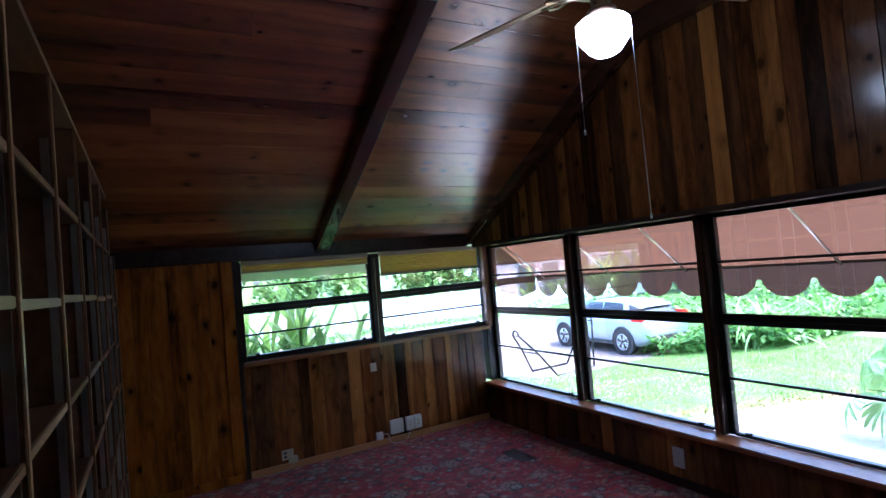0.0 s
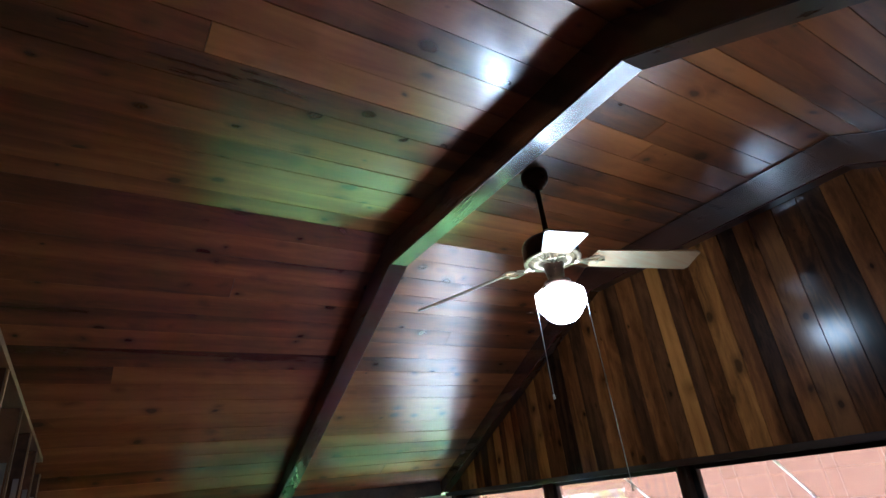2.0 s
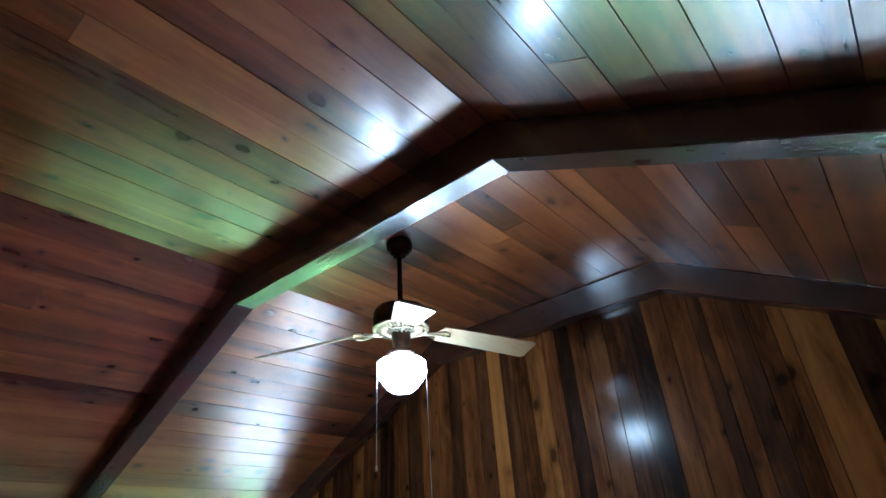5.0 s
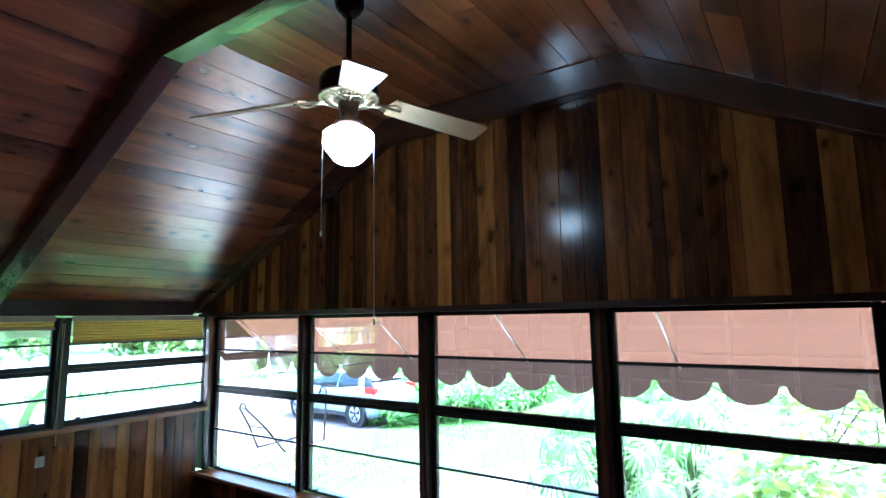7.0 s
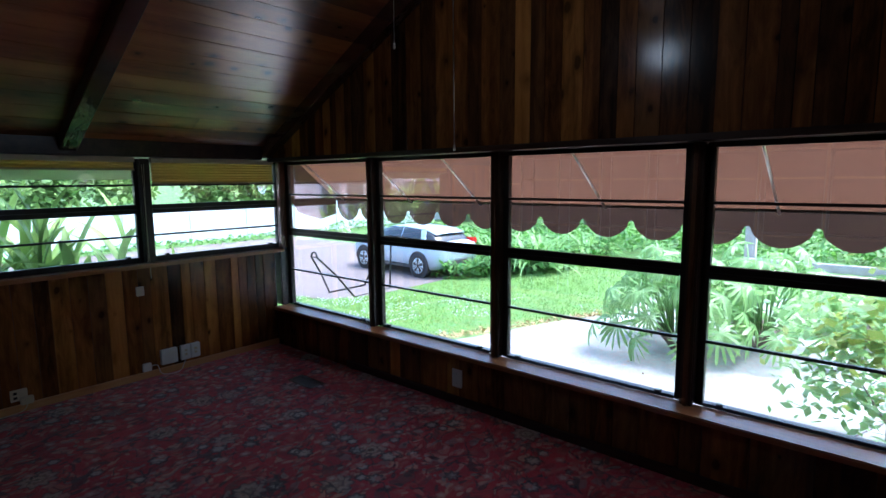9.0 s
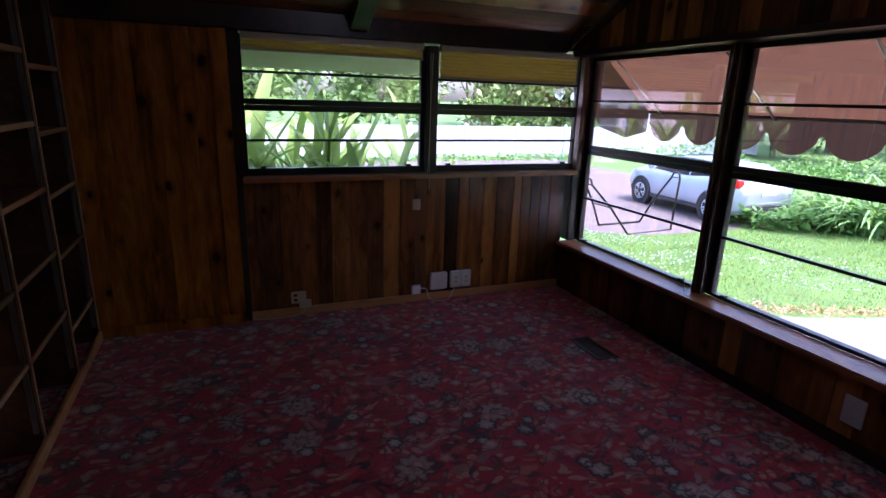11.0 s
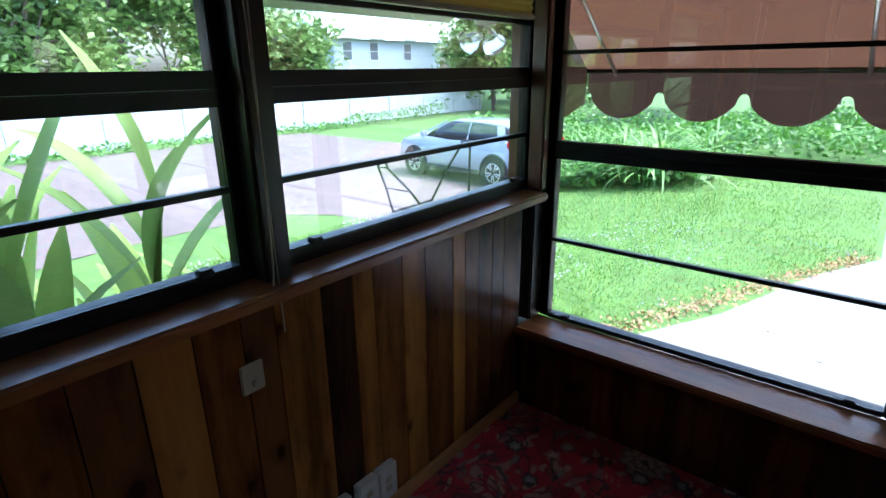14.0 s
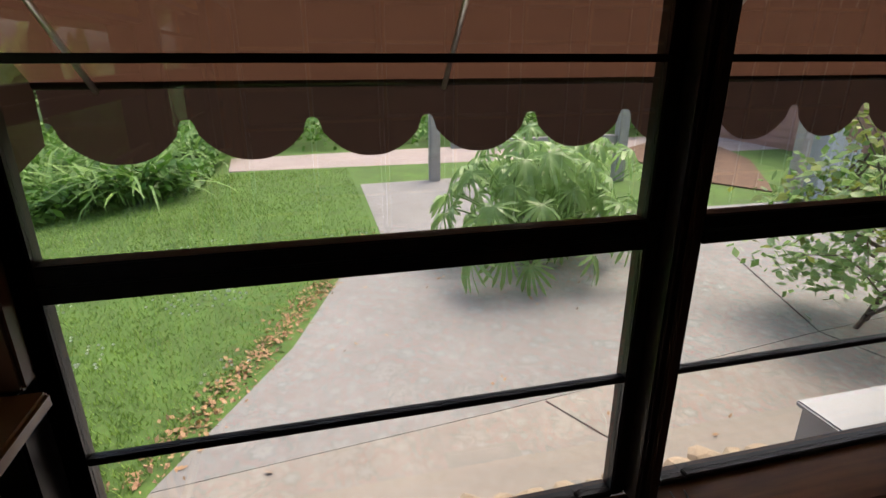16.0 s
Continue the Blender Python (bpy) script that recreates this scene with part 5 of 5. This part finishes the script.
philodendron(8.12, 2.93, 62, 5, 0.86)
philodendron(8.75, 2.25, 44, 6, 0.88)
broadleaf_tree("sapling", 6.48, 0.98, 1.75, 0.70, "slender young tree with pale green leaves by the patio", 800, 0.095, 4, M["fig"], 0.026, 0.3)
broadleaf_tree("shrub", 6.42, 1.12, 1.3, 0.72, "leafy green shrub with reddish stems by the patio", 1500, 0.085, 8, M["philo"], 0.018, 0.12)
for n, (x, y, h, sp) in enumerate(((4, 33, 7.5, 3.4), (9.5, 30, 6.8, 3.0), (14, 34, 8.0, 3.4), (18.5, 31, 6.0, 2.6), (-3, 31, 7.0, 3.2), (35, 23, 7.5, 3.4), (27, 13, 7.0, 3.2), (28, 6, 7.5, 3.6), (27, -2, 6.0, 3.0), (33, 11, 9.0, 4.0), (25, 52, 10.5, 4.6), (-9, 28, 7.0, 3.2), (48, 33, 11.0, 5.0), (40, 60, 13.0, 6.0), (40.5, 31.5, 8.5, 2.8), (28.5, 21.5, 6.0, 3.0), (21.5, 30.5, 6.5, 2.8), (36, 25, 8.0, 3.8))):
    broadleaf_tree("tree", x, y, h, sp, "broad green garden tree with a dense crown", 5200, 0.42, 40 + n, None, 0.16, 0.12, "garden trees behind the fence")


# ---- fence, posts, houses ----
fence = empty("fence", (0, 22.4, ground_z(0, 25)), "long white vinyl privacy fence behind the driveway", "fence")
fence.scale = (1, 1, 0.78)
bm = bmesh.new()
bx(bm, (-0.065, -0.065, 0), (0.065, 0.065, 1.75), 0.01)
lathe(bm, [(0.09, 1.75), (0.09, 1.775), (0.0, 1.84)], (0, 0, 0), 4)
post_mesh = mesh_of("post", bm, M["vinyl"])
bm = bmesh.new()
bx(bm, (0.07, -0.02, 0.08), (2.33, 0.02, 1.6))
for k in range(15):
    bx(bm, (0.08 + k * 0.15, -0.028, 0.1), (0.215 + k * 0.15, 0.028, 1.55))
bx(bm, (0.07, -0.035, 1.56), (2.33, 0.035, 1.68), 0.006)
panel_mesh = mesh_of("panel", bm, M["vinyl"])
for k in range(14):
    piece("post", post_mesh, fence, (-2.9 + 2.4 * k, 0, 0))
    if k < 13:
        piece("panel", panel_mesh, fence, (-2.9 + 2.4 * k, 0, 0))


def lap_wall(bm, a, b, z0, z1, step=0.16):
    """Lap siding between two plan points; boards lean out at the foot."""
    a, b = Vector((*a, 0)), Vector((*b, 0))
    d = (b - a).normalized()
    nrm = Vector((d.y, -d.x, 0))
    z = z0
    while z < z1 - 0.02:
        t = min(z + step, z1)
        q = [a + nrm * 0.022 + Vector((0, 0, z)), b + nrm * 0.022 + Vector((0, 0, z)), b + nrm * 0.004 + Vector((0, 0, t)), a + nrm * 0.004 + Vector((0, 0, t))]
        bm.faces.new([bm.verts.new(p) for p in q])
        q = [a + Vector((0, 0, z)), b + Vector((0, 0, z)), b + nrm * 0.022 + Vector((0, 0, z)), a + nrm * 0.022 + Vector((0, 0, z))]
        bm.faces.new([bm.verts.new(p) for p in q])
        z = t


def house(name, x0, x1, y0, y1, z0, h, rise, wall_mat, roof_mat, windows, label, along="x"):
    root = empty(name, (0, 0, 0), label, "house")
    bm = bmesh.new()
    bx(bm, (x0, y0, z0), (x1, y1, z0 + h))
    for a, b in (((x0, y0), (x1, y0)), ((x1, y1), (x0, y1)), ((x0, y1), (x0, y0)), ((x1, y0), (x1, y1))):
        lap_wall(bm, a, b, z0 + 0.1, z0 + h)
    part("wall", bm, wall_mat, root)
    bm = bmesh.new()
    o = 0.4
    if along == "x":
        prism(bm, [(y0 - o, z0 + h - 0.05), ((y0 + y1) / 2, z0 + h + rise), (y1 + o, z0 + h - 0.05)], "x", x0 - o, x1 + o)
    else:
        prism(bm, [(x0 - o, z0 + h - 0.05), ((x0 + x1) / 2, z0 + h + rise), (x1 + o, z0 + h - 0.05)], "y", y0 - o, y1 + o)
    part("roof", bm, roof_mat, root)
    for face, u, z, w, hh in windows:
        win = empty("window")
        win.parent = root

        def pb(nm, u0, u1, v0, v1, d0, d1, mat):
            if face == "s":
                box_part(nm, (u0, y0 - d1, v0), (u1, y0 - d0, v1), mat, win)
            else:
                box_part(nm, (x0 - d1, u0, v0), (x0 - d0, u1, v1), mat, win)

        zb = z0 + z
        pb("pane", u, u + w, zb, zb + hh, 0.02, 0.03, M["far_pane"])
        for c in ((u - 0.08, u, zb - 0.08, zb + hh + 0.08), (u + w, u + w + 0.08, zb - 0.08, zb + hh + 0.08), (u, u + w, zb + hh, zb + hh + 0.08), (u, u + w, zb - 0.08, zb)):
            pb("frame", *c, 0.02, 0.06, M["vinyl"])
        pb("glazing_bar", u, u + w, zb + hh * 0.5 - 0.025, zb + hh * 0.5 + 0.025, 0.03, 0.05, M["vinyl"])
    return root


M["far_pane"] = plain("far_window_pane", (0.12, 0.14, 0.16), 0.1, 0, 0.1, 2, 0.0)
pink = plain("pink_siding", (0.84, 0.63, 0.69), 0.6, 0, 0.06, 2)
house("pink_house", -17, -3.2, 17.0, 24.0, ground_z(-8, 20), 3.1, 1.8, pink, plain("grey_roof", (0.3, 0.3, 0.3), 0.8), [("s", -5.2, 1.0, 0.8, 1.3), ("s", -6.35, 1.0, 0.8, 1.3), ("s", -9.4, 1.0, 0.8, 1.3), ("s", -10.55, 1.0, 0.8, 1.3), ("s", -13.5, 1.0, 0.9, 1.3)], "pink lap-sided bungalow with white double windows")
blue = plain("blue_grey_siding", (0.36, 0.42, 0.50), 0.6, 0, 0.05, 1.5)
h2 = house("two_storey_house", 31.5, 44.3, 38.5, 45.5, -1.1, 4.7, 1.7, blue, plain("pale_metal_roof", (0.66, 0.68, 0.7), 0.45, 0.2, 0.05, 2), [("s", 32.4, 3.1, 0.9, 1.3), ("s", 35.3, 3.1, 0.9, 1.3), ("s", 39.35, 3.1, 0.9, 1.3), ("s", 32.4, 0.9, 0.9, 1.3), ("s", 37.0, 0.9, 0.9, 1.3)], "blue-grey two-storey house with a pale metal roof and dormers")
for u in (32.85, 35.75, 39.8):
    bm = bmesh.new()
    prism(bm, [(u - 0.85, 3.6), (u, 4.4), (u + 0.85, 3.6), (u + 0.6, 3.58), (u - 0.6, 3.58)], "y", 38.05, 40.5)
    part("dormer_roof", bm, M["vinyl"], h2)
brown = plain("brown_siding", (0.36, 0.20, 0.155), 0.7, 0, 0.1, 2)
house("brown_house", 12.2, 22, -14, -4.9, -0.5, 2.9, 1.6, brown, plain("dark_roof", (0.16, 0.13, 0.12), 0.8), [("w", -8.5, 0.9, 1.0, 1.1)], "brown lap-sided house with a low roof", "y")
M["soil"] = plain("brown_soil", (0.16, 0.095, 0.06), 0.95, 0, 0.35, 6, 0.6)
slab("pavement_bed", [(9.9, -1.6), (12.1, -3.2), (16, -4.7), (13.5, -1.2), (11, -0.9)], -0.475, M["soil"], "bare brown soil bed beside the path", 0.05)


def post(x, y, h, w=0.13, mat=None):
    bm = bmesh.new()
    bx(bm, (-w / 2, -w / 2, 0), (w / 2, w / 2, h), 0.012)
    lathe(bm, [(w * 0.62, h - 0.006), (w * 0.5, h + 0.03), (w * 0.2, h + 0.055), (0.0, h + 0.06)], (0, 0, 0), 12)
    ob = part("fence_post", bm, mat or M["pole"])
    ob.location = (x, y, ground_z(x, y))
    return tagged(ob, "weathered grey wooden post with a rounded top", "post", "wooden posts along the path")


post(11.9, 2.95, 1.15, 0.16)
post(11.2, 0.15, 1.25, 0.16)
post(9.45, -1.42, 1.55, 0.15)
tagged(box_part("white_column", (9.32, -1.95, -0.5), (9.62, -1.65, 1.15), M["vinyl"], None, 0.01), "white painted square column at the end of the path", "column")
tagged(box_part("rail", (11.18, 0.24, 0.10), (11.28, 2.86, 0.22), M["pole"], None, 0.01), "weathered wooden rail between two posts", "rail")
lat = empty("lattice_screen", (0, 0, 0), "white open lattice screen beside the column", "lattice")
for k in range(5):
    box_part("slat", (9.55, -2.0 - 0.13 * k - 0.03, -0.48), (9.58, -2.0 - 0.13 * k, 0.28), M["vinyl"], lat)
for k in range(5):
    box_part("slat", (9.581, -2.62, -0.42 + 0.16 * k), (9.605, -1.98, -0.39 + 0.16 * k), M["vinyl"], lat)

# ---- close to the house ----
def plant_pot(x, y):
    bm = bmesh.new()
    lathe(bm, [(0.0, 0.0), (0.15, 0.0), (0.19, 0.33), (0.205, 0.33), (0.205, 0.38), (0.18, 0.38), (0.17, 0.30), (0.0, 0.30)], (0, 0, 0), 24)
    ob = part("plant_pot", bm, plain("teal_plastic", (0.02, 0.07, 0.085), 0.45, 0, 0.2, 8))
    ob.location = (x, y, -0.492)
    return tagged(ob, "dark teal plastic plant pot standing on the concrete", "pot")


plant_pot(11.16, -0.94)
ac = empty("condenser_box", (0, 0, 0), "grey sheet-metal equipment box on the patio", "equipment box")
M["grey_metal"] = plain("grey_sheet_metal", (0.36, 0.38, 0.40), 0.5, 0.3, 0.08, 3)
box_part("case", (4.92, 1.95, -0.49), (5.37, 2.78, -0.15), M["grey_metal"], ac, 0.008)
box_part("lid", (4.90, 1.93, -0.149), (5.39, 2.80, -0.12), M["grey_metal"], ac, 0.008)
stone_mat = plain("tan_field_stone", (0.40, 0.31, 0.22), 0.85, 0, 0.3, 9, 0.5)
r = random.Random(77)
for k in range(13):
    y = 4.6 - 0.145 * k
    bm = bmesh.new()
    bmesh.ops.create_icosphere(bm, subdivisions=2, radius=1.0)
    for v in bm.verts:
        n = noise.noise(v.co * 1.3 + Vector((k * 3.1, 0, 0)))
        v.co *= 1 + 0.35 * n
        v.co = Vector((v.co.x * r.uniform(0.085, 0.09), v.co.y * 0.085, v.co.z * 0.05))
    ob = part("stone", bm, stone_mat)
    ob.location = (5.43 + r.uniform(-0.04, 0.04), y, -0.465)
    ob.rotation_euler = (0, 0, r.uniform(0, 3))
    tagged(ob, "rough tan field stone edging the wall bed", "stone", "edging stones along the house")
box_part("soil_strip", (4.72, -3, -0.6), (5.32, 5.85, -0.488), M["soil"])
tagged(bpy.data.objects["soil_strip"], "dark soil strip along the house wall", "soil", kind="structure")

lamp = empty("flood_light", (4.72, 5.62, 1.385), "twin outdoor flood light under the eave", "flood light")
lamp.scale = (0.78, 0.78, 0.78)
bm = bmesh.new()
lathe(bm, [(0.0, 0.10), (0.055, 0.098), (0.055, 0.075), (0.03, 0.07), (0.0, 0.069)], (0, 0, 0), 16)
tube(bm, (0, 0, 0.09), (0, 0, 0.33), 0.011, seg=8)
part("base", bm, M["white_plastic"], lamp)
M["bulb_glass"] = plain("clear_flood_bulb", (0.85, 0.87, 0.86), 0.12, 0.0, 0.08, 30, 0.0, Transmission_Weight=0.85, IOR=1.2)
for sx, yaw in ((-1, 2.7), (1, 0.3)):
    bm = bmesh.new()
    lathe(bm, [(0.0, 0.0), (0.03, 0.0), (0.034, 0.03), (0.06, 0.07), (0.062, 0.08), (0.045, 0.092), (0.0, 0.1)], (0, 0, 0), 18)
    o = part("bulb", bm, M["bulb_glass"], lamp)
    o.matrix_local = Matrix.Translation((0.05 * sx, 0, 0.03)) @ Euler((0, 0, yaw)).to_matrix().to_4x4() @ Euler((0, radians(125), 0)).to_matrix().to_4x4()
    bm = bmesh.new()
    pipe(bm, [(0.0, 0, 0.075), (0.03 * sx, 0, 0.06), (0.05 * sx, 0, 0.035)], 0.012, 8)
    part("arm", bm, M["white_plastic"], lamp)
